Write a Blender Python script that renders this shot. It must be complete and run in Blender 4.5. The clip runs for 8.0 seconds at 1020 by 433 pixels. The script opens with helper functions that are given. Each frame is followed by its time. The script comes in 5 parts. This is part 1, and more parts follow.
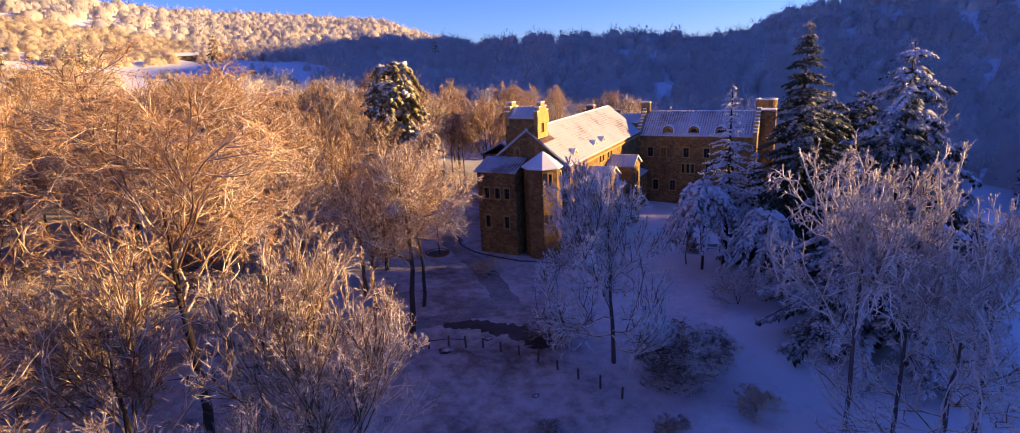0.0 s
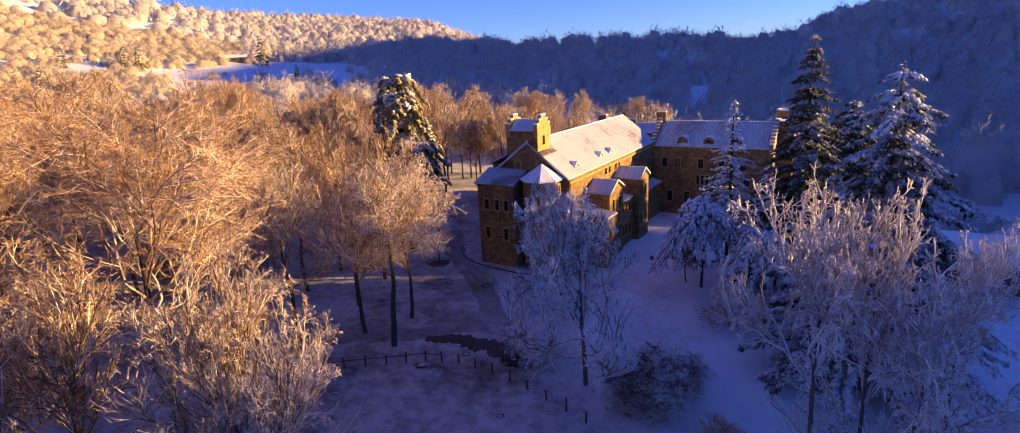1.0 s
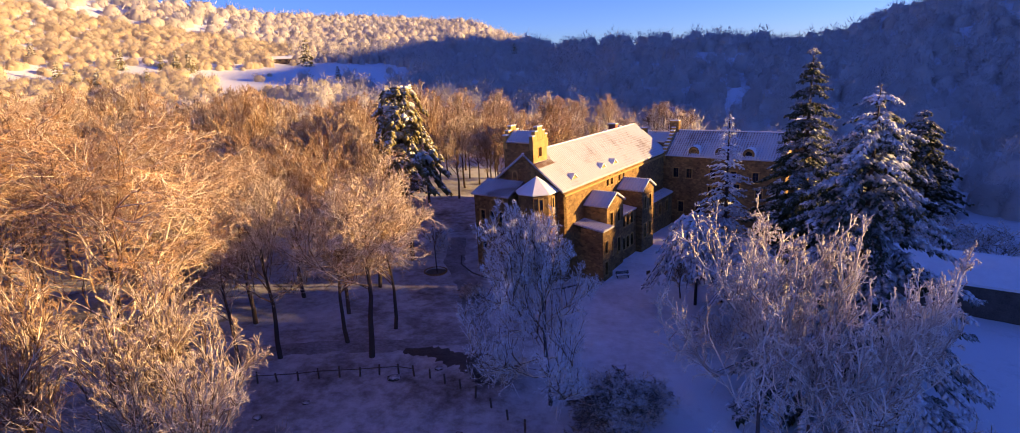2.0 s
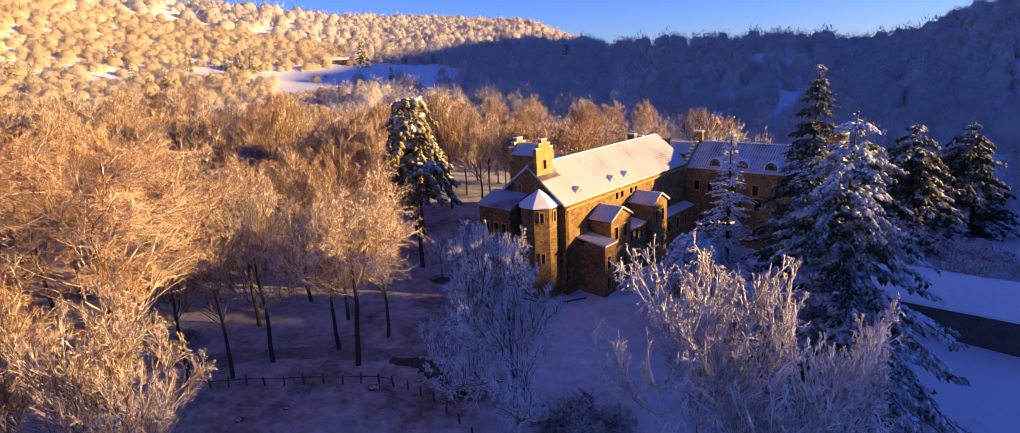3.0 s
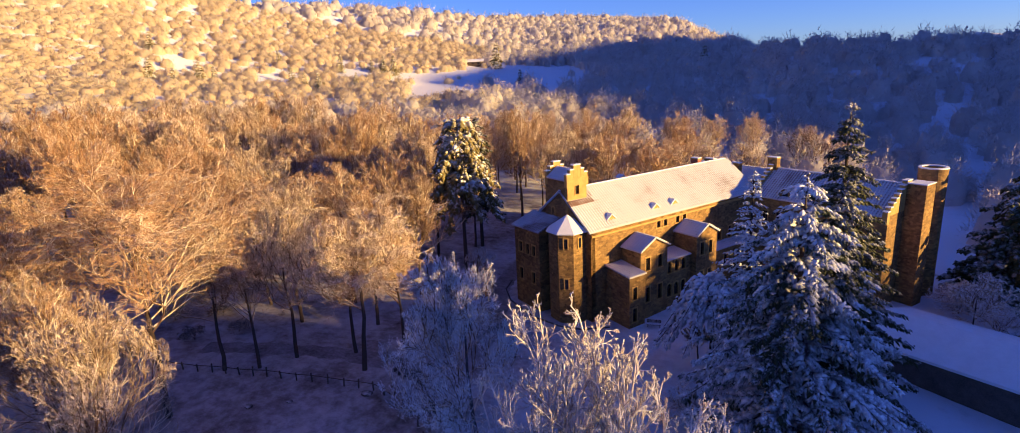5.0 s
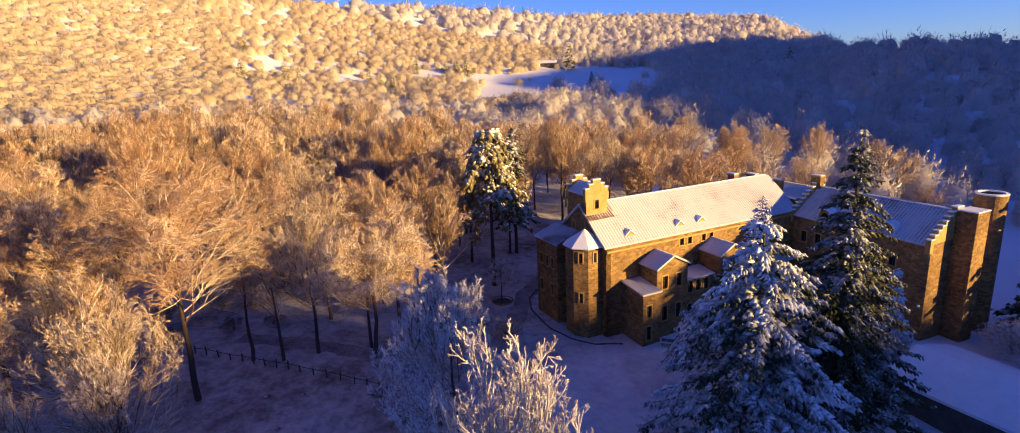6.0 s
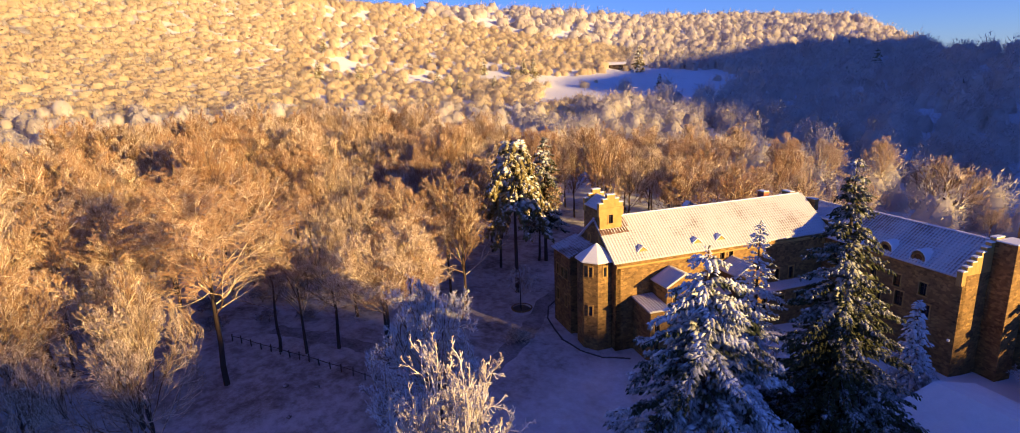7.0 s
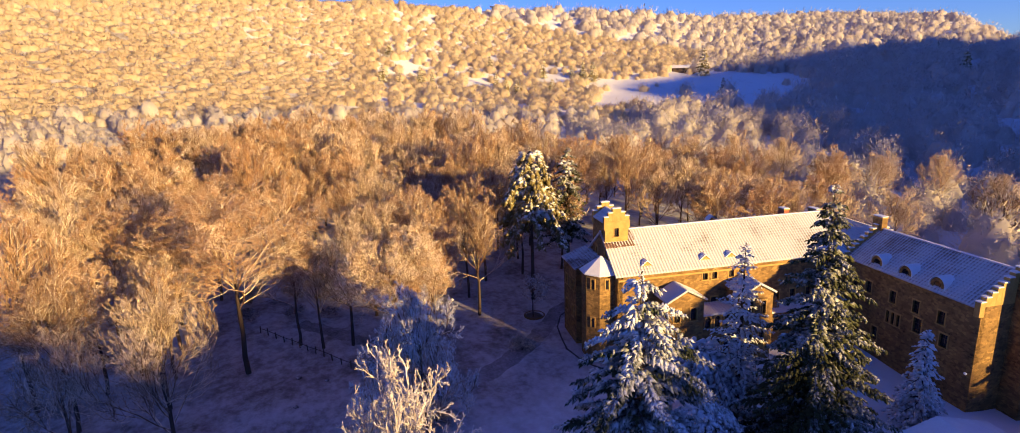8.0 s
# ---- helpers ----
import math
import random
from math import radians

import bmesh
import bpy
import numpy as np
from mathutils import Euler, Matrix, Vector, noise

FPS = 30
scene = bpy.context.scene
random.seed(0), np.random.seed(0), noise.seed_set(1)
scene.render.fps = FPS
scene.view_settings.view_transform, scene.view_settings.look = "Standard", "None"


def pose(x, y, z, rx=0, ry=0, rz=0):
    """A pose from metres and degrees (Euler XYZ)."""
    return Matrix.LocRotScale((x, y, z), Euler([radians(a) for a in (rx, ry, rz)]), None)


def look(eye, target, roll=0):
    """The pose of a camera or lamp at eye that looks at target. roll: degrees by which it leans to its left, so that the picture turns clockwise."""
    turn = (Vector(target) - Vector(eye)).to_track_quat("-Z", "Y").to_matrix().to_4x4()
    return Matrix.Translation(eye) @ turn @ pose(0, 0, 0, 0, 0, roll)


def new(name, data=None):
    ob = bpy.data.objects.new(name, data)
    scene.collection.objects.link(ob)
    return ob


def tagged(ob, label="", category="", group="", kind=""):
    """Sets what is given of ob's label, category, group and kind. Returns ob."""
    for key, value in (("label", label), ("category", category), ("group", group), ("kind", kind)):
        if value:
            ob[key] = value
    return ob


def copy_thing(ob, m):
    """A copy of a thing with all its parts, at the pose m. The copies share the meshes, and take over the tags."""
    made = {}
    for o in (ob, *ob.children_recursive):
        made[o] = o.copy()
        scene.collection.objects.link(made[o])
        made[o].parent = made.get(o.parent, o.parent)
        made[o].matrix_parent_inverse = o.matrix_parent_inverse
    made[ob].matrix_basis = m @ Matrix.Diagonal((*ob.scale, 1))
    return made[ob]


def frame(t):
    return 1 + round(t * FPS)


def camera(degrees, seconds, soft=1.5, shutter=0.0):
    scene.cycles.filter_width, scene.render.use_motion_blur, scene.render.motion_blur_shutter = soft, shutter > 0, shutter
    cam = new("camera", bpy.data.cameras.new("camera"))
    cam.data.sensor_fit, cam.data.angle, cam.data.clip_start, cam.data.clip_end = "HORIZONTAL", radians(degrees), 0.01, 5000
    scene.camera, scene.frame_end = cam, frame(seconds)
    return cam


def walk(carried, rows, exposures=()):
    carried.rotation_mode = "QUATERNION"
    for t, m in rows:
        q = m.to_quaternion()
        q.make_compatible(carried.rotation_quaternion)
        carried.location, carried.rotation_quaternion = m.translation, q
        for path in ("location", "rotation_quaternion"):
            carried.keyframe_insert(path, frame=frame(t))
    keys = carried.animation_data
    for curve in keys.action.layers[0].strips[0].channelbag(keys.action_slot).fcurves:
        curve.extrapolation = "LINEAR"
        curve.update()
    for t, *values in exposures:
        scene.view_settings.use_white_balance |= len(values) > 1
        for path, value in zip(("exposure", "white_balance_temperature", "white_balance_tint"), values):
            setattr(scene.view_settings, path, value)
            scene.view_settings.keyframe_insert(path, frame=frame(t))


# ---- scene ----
cam = camera(82.2, 8.0, soft=0.9)
METRES, EYE, TILT, LEAN, TURN = 60.0, 30.0, -15.066, 2.686, 0.081
ROWS = [
    (0.0, 0.0, 0.0, 0.0, -0.0, 0.0, 0.0),
    (0.5, 0.0461, -0.0012, 0.0141, 2.12, -0.07, -0.59),
    (1.0, 0.0987, 0.0001, 0.0296, 4.31, -0.15, -1.13),
    (1.5, 0.1498, 0.004, 0.0448, 6.32, -0.27, -1.6),
    (3.0, 0.3219, 0.028, 0.0976, 14.32, -0.89, -3.57),
    (3.5, 0.3767, 0.0395, 0.1151, 17.41, -1.16, -4.39),
    (4.0, 0.4369, 0.0542, 0.1349, 20.99, -1.55, -5.3),
    (4.5, 0.4927, 0.0706, 0.1537, 24.48, -1.97, -6.07),
    (6.0, 0.6681, 0.1352, 0.223, 36.03, -3.7, -8.71),
    (6.5, 0.7234, 0.1576, 0.2473, 39.65, -4.36, -9.5),
    (7.0, 0.7844, 0.1846, 0.2749, 43.41, -5.09, -10.32),
    (7.5, 0.8387, 0.2157, 0.2987, 46.85, -5.72, -10.83),
    (8.0, 0.8972, 0.2519, 0.3259, 50.25, -6.36, -11.43),
]
EXPOSURES = [(0.0, 1.50, 5750, 40), (4.0, 1.34, 5750, 36), (8.0, 1.26, 5750, 32)]
walk(cam, [(t, pose(0, 0, EYE, TILT, LEAN, TURN) @ pose(METRES * x, METRES * y, METRES * z, 90 + pitch, roll, yaw)) for t, x, y, z, yaw, pitch, roll in ROWS], EXPOSURES)

# ---------------------------------------------------------------- world and sun
SUN_EL, SUN_AZ = 9.3, 82.7        # degrees above the horizon; clockwise from +y
world = bpy.data.worlds.new("winter_sky")
scene.world = world
world.use_nodes = True
wn = world.node_tree
sky = wn.nodes.new("ShaderNodeTexSky")
sky.sky_type = "NISHITA"
sky.sun_disc = False
sky.sun_elevation, sky.sun_rotation = radians(SUN_EL), radians(SUN_AZ)
sky.altitude, sky.air_density, sky.dust_density, sky.ozone_density = 1500, 1.0, 0.0, 6.0
bg = wn.nodes["Background"]
bg.inputs["Strength"].default_value = 0.08
vivid = wn.nodes.new("ShaderNodeHueSaturation")
vivid.inputs["Saturation"].default_value, vivid.inputs["Hue"].default_value = 0.97, 0.516
wn.links.new(sky.outputs[0], vivid.inputs["Color"])
wn.links.new(vivid.outputs[0], bg.inputs["Color"])

sun = new("sun", bpy.data.lights.new("sun", "SUN"))
sun.data.energy, sun.data.angle, sun.data.color = 5.0, radians(0.6), (1.0, 0.69, 0.17)
sun_dir = Vector((math.cos(radians(SUN_EL)) * math.sin(radians(SUN_AZ)), math.cos(radians(SUN_EL)) * math.cos(radians(SUN_AZ)), math.sin(radians(SUN_EL))))
sun.matrix_world = look(tuple(sun_dir * 300), (0, 0, 0))


# ---------------------------------------------------------------- materials
def nodes_of(name, rough=0.8, metal=0.0, spec=0.3):
    m = bpy.data.materials.new(name)
    m.use_nodes = True
    nt = m.node_tree
    b = nt.nodes["Principled BSDF"]
    b.inputs["Roughness"].default_value = rough
    b.inputs["Metallic"].default_value = metal
    b.inputs["Specular IOR Level"].default_value = spec
    return m, nt, b


def noise_tex(nt, scale, detail=4.0, rough=0.6, coord="Object"):
    tc = nt.nodes.new("ShaderNodeTexCoord")
    n = nt.nodes.new("ShaderNodeTexNoise")
    n.inputs["Scale"].default_value, n.inputs["Detail"].default_value, n.inputs["Roughness"].default_value = scale, detail, rough
    nt.links.new(tc.outputs[coord], n.inputs["Vector"])
    return n.outputs["Fac"]


def ramp(nt, fac, stops):
    r = nt.nodes.new("ShaderNodeValToRGB")
    e = r.color_ramp.elements
    while len(e) < len(stops):
        e.new(0.5)
    for el, (p, c) in zip(e, stops):
        el.position = p
        el.color = (*c, 1) if len(c) == 3 else c
    nt.links.new(fac, r.inputs["Fac"])
    return r.outputs["Color"]


def math_node(nt, op, a, b=None, clamp=False):
    n = nt.nodes.new("ShaderNodeMath")
    n.operation, n.use_clamp = op, clamp
    for i, v in enumerate((a, b)):
        if v is None:
            continue
        if isinstance(v, (int, float)):
            n.inputs[i].default_value = v
        else:
            nt.links.new(v, n.inputs[i])
    return n.outputs[0]


def mix_col(nt, fac, a, b, blend="MIX"):
    n = nt.nodes.new("ShaderNodeMix")
    n.data_type, n.blend_type = "RGBA", blend
    for sock, v in ((n.inputs[0], fac), (n.inputs[6], a), (n.inputs[7], b)):
        if isinstance(v, tuple):
            sock.default_value = (*v, 1)
        elif isinstance(v, (int, float)):
            sock.default_value = v
        else:
            nt.links.new(v, sock)
    return n.outputs[2]


def bump(nt, b, height, strength, distance=0.05):
    n = nt.nodes.new("ShaderNodeBump")
    n.inputs["Strength"].default_value, n.inputs["Distance"].default_value = strength, distance
    nt.links.new(height, n.inputs["Height"])
    nt.links.new(n.outputs[0], b.inputs["Normal"])


def up_facing(nt):
    g = nt.nodes.new("ShaderNodeNewGeometry")
    s = nt.nodes.new("ShaderNodeSeparateXYZ")
    nt.links.new(g.outputs["True Normal"], s.inputs[0])
    return s.outputs[2]


def frosted(name, bark, frost, low, high, scale, base=0.0):
    """Bark or needles that carry frost or snow where they look up; base is how much they carry all round."""
    m, nt, b = nodes_of(name, 0.85, spec=0.2)
    up = up_facing(nt)
    n = noise_tex(nt, scale, 5.0, 0.65)
    n2 = noise_tex(nt, scale * 0.13, 3.0, 0.6)
    v = math_node(nt, "ADD", up, math_node(nt, "MULTIPLY", math_node(nt, "SUBTRACT", n, 0.5), 2.2))
    v = math_node(nt, "ADD", v, math_node(nt, "MULTIPLY", math_node(nt, "SUBTRACT", n2, 0.5), 1.6))
    mr = nt.nodes.new("ShaderNodeMapRange")
    mr.inputs["From Min"].default_value, mr.inputs["From Max"].default_value = low, high
    mr.inputs["To Min"].default_value = base
    nt.links.new(v, mr.inputs["Value"])
    g = nt.nodes.new("ShaderNodeObjectInfo")
    tone = ramp(nt, g.outputs["Random"], [(0.0, tuple(c * 0.75 for c in bark)), (1.0, tuple(min(1, c * 1.3) for c in bark))])
    col = mix_col(nt, mr.outputs[0], tone, frost)
    nt.links.new(col, b.inputs["Base Color"])
    return m


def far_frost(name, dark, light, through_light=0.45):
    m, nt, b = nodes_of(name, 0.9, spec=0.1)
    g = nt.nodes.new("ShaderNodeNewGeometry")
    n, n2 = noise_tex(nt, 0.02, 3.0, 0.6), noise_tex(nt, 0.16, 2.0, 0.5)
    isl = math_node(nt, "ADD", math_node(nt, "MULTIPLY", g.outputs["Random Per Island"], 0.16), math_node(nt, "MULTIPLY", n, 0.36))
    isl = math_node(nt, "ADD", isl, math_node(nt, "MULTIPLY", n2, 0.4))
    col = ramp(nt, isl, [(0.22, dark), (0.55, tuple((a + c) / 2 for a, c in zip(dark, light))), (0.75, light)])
    nt.links.new(col, b.inputs["Base Color"])
    thin = nt.nodes.new("ShaderNodeBsdfTranslucent")
    nt.links.new(col, thin.inputs["Color"])
    mixer = nt.nodes.new("ShaderNodeMixShader")
    mixer.inputs[0].default_value = through_light
    nt.links.new(b.outputs[0], mixer.inputs[1])
    nt.links.new(thin.outputs[0], mixer.inputs[2])
    nt.links.new(mixer.outputs[0], nt.nodes["Material Output"].inputs["Surface"])
    return m


def snow_ground():
    """Thin trodden snow with grass and leaves showing, and deep clean snow on the eastern meadow."""
    m, nt, b = nodes_of("snow_ground", 0.75, spec=0.3)
    n0, n1, n2, n3 = noise_tex(nt, 0.045, 4.0, 0.6), noise_tex(nt, 0.16, 6.0, 0.6), noise_tex(nt, 0.9, 6.0, 0.7), noise_tex(nt, 7.0, 4.0, 0.7)
    tc = nt.nodes.new("ShaderNodeTexCoord")
    sep = nt.nodes.new("ShaderNodeSeparateXYZ")
    nt.links.new(tc.outputs["Object"], sep.inputs[0])
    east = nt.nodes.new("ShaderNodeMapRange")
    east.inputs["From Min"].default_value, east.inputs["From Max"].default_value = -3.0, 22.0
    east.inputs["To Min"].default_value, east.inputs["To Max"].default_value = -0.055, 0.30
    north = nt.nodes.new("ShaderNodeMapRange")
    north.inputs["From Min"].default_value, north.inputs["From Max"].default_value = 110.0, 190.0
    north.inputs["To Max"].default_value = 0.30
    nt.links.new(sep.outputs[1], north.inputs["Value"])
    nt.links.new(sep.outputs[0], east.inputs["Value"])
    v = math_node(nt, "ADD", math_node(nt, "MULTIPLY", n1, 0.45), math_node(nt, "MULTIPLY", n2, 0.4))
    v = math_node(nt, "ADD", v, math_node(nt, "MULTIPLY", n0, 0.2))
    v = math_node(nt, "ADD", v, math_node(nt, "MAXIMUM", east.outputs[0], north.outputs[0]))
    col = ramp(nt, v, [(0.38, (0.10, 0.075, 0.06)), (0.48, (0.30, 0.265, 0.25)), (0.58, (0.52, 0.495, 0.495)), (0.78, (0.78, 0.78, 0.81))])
    nt.links.new(col, b.inputs["Base Color"])
    h = math_node(nt, "ADD", n2, math_node(nt, "MULTIPLY", n3, 0.25))
    bump(nt, b, h, 0.5, 0.18)
    return m


def speckled(name, a, c, scale, rough=0.85, bmp=0.3, dist=0.03, scale2=None):
    m, nt, b = nodes_of(name, rough)
    n1, n2 = noise_tex(nt, scale, 5.0, 0.65), noise_tex(nt, scale2 or scale * 9, 4.0, 0.6)
    v = math_node(nt, "ADD", math_node(nt, "MULTIPLY", n1, 0.6), math_node(nt, "MULTIPLY", n2, 0.4))
    nt.links.new(ramp(nt, v, [(0.35, a), (0.65, c)]), b.inputs["Base Color"])
    bump(nt, b, n2, bmp, dist)
    return m


def stone_wall(name, dark, mid, light):
    """Rubble masonry in courses."""
    m, nt, b = nodes_of(name, 0.9, spec=0.15)
    tc = nt.nodes.new("ShaderNodeTexCoord")
    mp = nt.nodes.new("ShaderNodeMapping")
    mp.inputs["Scale"].default_value = (1.0, 1.0, 1.7)
    nt.links.new(tc.outputs["Object"], mp.inputs["Vector"])
    vo = nt.nodes.new("ShaderNodeTexVoronoi")
    vo.inputs["Scale"].default_value = 2.2
    nt.links.new(mp.outputs[0], vo.inputs["Vector"])
    ve = nt.nodes.new("ShaderNodeTexVoronoi")
    ve.feature = "DISTANCE_TO_EDGE"
    ve.inputs["Scale"].default_value = 2.2
    nt.links.new(mp.outputs[0], ve.inputs["Vector"])
    sep = nt.nodes.new("ShaderNodeSeparateColor")
    nt.links.new(vo.outputs["Color"], sep.inputs[0])
    big = noise_tex(nt, 0.35, 5.0, 0.65)
    v = math_node(nt, "ADD", math_node(nt, "MULTIPLY", sep.outputs[0], 0.3), math_node(nt, "MULTIPLY", big, 0.75))
    col = ramp(nt, v, [(0.25, dark), (0.55, mid), (0.85, light)])
    joint = ramp(nt, ve.outputs["Distance"], [(0.0, (0, 0, 0)), (0.07, (1, 1, 1))])
    col = mix_col(nt, joint, tuple(c * 0.9 for c in mid), col)
    nt.links.new(col, b.inputs["Base Color"])
    bump(nt, b, math_node(nt, "ADD", math_node(nt, "MULTIPLY", joint, 0.7), big), 0.6, 0.06)
    return m


def snowy_tiles(name, bare):
    """Snow over clay tiles: the tile crests show through in patches. bare: 0 to 1."""
    m, nt, b = nodes_of(name, 0.75, spec=0.25)
    tc = nt.nodes.new("ShaderNodeTexCoord")
    sep = nt.nodes.new("ShaderNodeSeparateXYZ")
    nt.links.new(tc.outputs["UV"], sep.inputs[0])
    rib = math_node(nt, "ADD", math_node(nt, "MULTIPLY", math_node(nt, "COSINE", math_node(nt, "MULTIPLY", sep.outputs[0], 2 * math.pi)), 0.5), 0.5)
    course = math_node(nt, "FRACT", sep.outputs[1])
    n1, n2, n3 = noise_tex(nt, 0.16, 4.0, 0.6), noise_tex(nt, 1.3, 5.0, 0.7), noise_tex(nt, 6.0, 3.0, 0.6)
    v = math_node(nt, "ADD", math_node(nt, "MULTIPLY", n1, 1.7), math_node(nt, "MULTIPLY", n2, 0.7))
    v = math_node(nt, "ADD", v, math_node(nt, "MULTIPLY", math_node(nt, "MULTIPLY", rib, math_node(nt, "ADD", math_node(nt, "MULTIPLY", course, 0.75), 0.25)), 0.55))
    mr = nt.nodes.new("ShaderNodeMapRange")
    mr.inputs["From Min"].default_value, mr.inputs["From Max"].default_value = 1.80 - 0.42 * bare, 2.30 - 0.42 * bare
    nt.links.new(v, mr.inputs["Value"])
    clay = ramp(nt, n3, [(0.3, (0.10, 0.06, 0.045)), (0.7, (0.24, 0.13, 0.09))])
    col = mix_col(nt, mr.outputs[0], (0.60, 0.59, 0.61), clay)
    nt.links.new(col, b.inputs["Base Color"])
    bump(nt, b, math_node(nt, "ADD", n2, math_node(nt, "MULTIPLY", course, 0.4)), 0.35, 0.06)
    return m


def plain(name, col, rough=0.7, metal=0.0, scale=3.0, vary=0.25):
    return speckled(name, tuple(c * (1 - vary) for c in col), tuple(min(1, c * (1 + vary)) for c in col), scale, rough, 0.2, 0.02)


def glass_dark():
    m, nt, b = nodes_of("window_glass", 0.12, spec=0.5)
    n = noise_tex(nt, 1.5, 2.0)
    nt.links.new(ramp(nt, n, [(0.3, (0.012, 0.012, 0.016)), (0.7, (0.03, 0.03, 0.035))]), b.inputs["Base Color"])
    return m


SNOW_GROUND = snow_ground()
SNOW = speckled("packed_snow", (0.78, 0.78, 0.80), (0.88, 0.88, 0.90), 0.8, 0.7, 0.4, 0.06)
MUD = speckled("wet_mud", (0.03, 0.022, 0.018), (0.11, 0.085, 0.07), 0.5, 0.6, 0.5, 0.08)
TRACK = speckled("trodden_snow_track", (0.13, 0.11, 0.10), (0.42, 0.39, 0.39), 0.35, 0.8, 0.5, 0.08)
BARK = frosted("bark_with_frost", (0.075, 0.052, 0.04), (0.70, 0.68, 0.68), 0.5, 1.5, 2.0)
BOUGH = frosted("brown_boughs_with_frost", (0.17, 0.095, 0.05), (0.90, 0.76, 0.58), -0.1, 0.6, 1.6)
TWIG_GOLD = frosted("brown_twigs_light_frost", (0.28, 0.14, 0.06), (0.88, 0.68, 0.46), 0.2, 1.1, 1.3, 0.10)
TWIG_PALE = frosted("twigs_medium_frost", (0.24, 0.13, 0.065), (0.90, 0.75, 0.59), -0.15, 0.8, 1.2, 0.2)
TWIG_WHITE = frosted("twigs_heavy_frost", (0.20, 0.165, 0.16), (0.90, 0.89, 0.91), -0.6, 0.5, 1.6, 0.35)
TWIG_DARK = frosted("dark_twigs_thin_frost", (0.075, 0.055, 0.05), (0.62, 0.62, 0.66), 0.35, 1.5, 1.4, 0.04)
TWIG_FROST = frosted("twigs_broken_frost", (0.22, 0.135, 0.09), (0.91, 0.85, 0.80), -0.55, 0.7, 1.6, 0.18)
NEEDLE = frosted("dark_needles_with_snow", (0.055, 0.058, 0.022), (0.84, 0.84, 0.87), 0.45, 1.2, 0.9)
NEEDLE_SNOWY = frosted("needles_heavy_snow", (0.028, 0.036, 0.018), (0.86, 0.86, 0.89), 0.10, 0.65, 0.6)
NEEDLE_CEDAR = frosted("cedar_needles_with_snow", (0.20, 0.16, 0.06), (0.88, 0.86, 0.80), 0.42, 0.9, 0.35)
NEEDLE_WHITE = frosted("needles_white_frost", (0.16, 0.17, 0.17), (0.86, 0.86, 0.89), -0.6, 0.8, 0.9, 0.3)
FAR_TREE = far_frost("far_frosted_wood", (0.64, 0.55, 0.48), (0.94, 0.91, 0.87))
# frost for the sunlit slope, with the low sun's yellow put into its colours
FAR_SCRUB = far_frost("frosted_scrub_sunlit_tint", (0.76, 0.62, 0.43), (0.97, 0.89, 0.68), 0.6)
FAR_DARK = far_frost("far_conifer", (0.03, 0.035, 0.025), (0.25, 0.25, 0.25))
STONE = stone_wall("ochre_rubble_stone", (0.095, 0.058, 0.026), (0.26, 0.156, 0.058), (0.50, 0.30, 0.095))
DRESSED = speckled("dressed_ochre_stone", (0.36, 0.21, 0.062), (0.56, 0.345, 0.10), 1.2, 0.85, 0.3, 0.03)
BRICK = speckled("red_brick", (0.26, 0.075, 0.04), (0.40, 0.14, 0.08), 2.5, 0.85, 0.4, 0.03)
TILES = snowy_tiles("snowy_roof_tiles", 0.72)
TILES_BARE = snowy_tiles("snowy_roof_tiles_part_bare", 1.4)
TILES_CLAY = snowy_tiles("bare_clay_tiles", 2.6)
GLASS = glass_dark()
WOOD = plain("weathered_wood", (0.10, 0.07, 0.05), 0.85, 0.0, 4.0, 0.4)
DARK_WALL = plain("dark_rendered_wall", (0.11, 0.09, 0.075), 0.9, 0.0, 0.8, 0.35)


# ---------------------------------------------------------------- mesh helpers
def mesh_arrays(name, verts, faces, mat, smooth=False):
    """A mesh from arrays: verts n x 3, faces m x k (all with k corners)."""
    me = bpy.data.meshes.new(name)
    verts, faces = np.asarray(verts, np.float32), np.asarray(faces, np.int32)
    m, k = faces.shape
    me.vertices.add(len(verts))
    me.vertices.foreach_set("co", verts.ravel())
    me.loops.add(m * k)
    me.loops.foreach_set("vertex_index", faces.ravel())
    me.polygons.add(m)
    me.polygons.foreach_set("loop_start", np.arange(m, dtype=np.int32) * k)
    me.polygons.foreach_set("loop_total", np.full(m, k, np.int32))
    if smooth:
        me.polygons.foreach_set("use_smooth", np.ones(m, bool))
    me.update(calc_edges=True)
    me.materials.append(mat)
    return me


def part_mesh(name, me, parent, label=""):
    ob = new(name, me)
    ob.parent = parent
    if label:
        ob["label"] = label
    return ob


def part(name, bm, mat, parent, label=""):
    me = bpy.data.meshes.new(name)
    bmesh.ops.recalc_face_normals(bm, faces=bm.faces)
    bm.to_mesh(me)
    bm.free()
    me.materials.append(mat)
    return part_mesh(name, me, parent, label)


def thing(name, label, category, m=None, group="", kind=""):
    ob = new(name)
    ob.empty_display_size = 0.3
    if m is not None:
        ob.matrix_world = m
    return tagged(ob, label, category, group, kind)


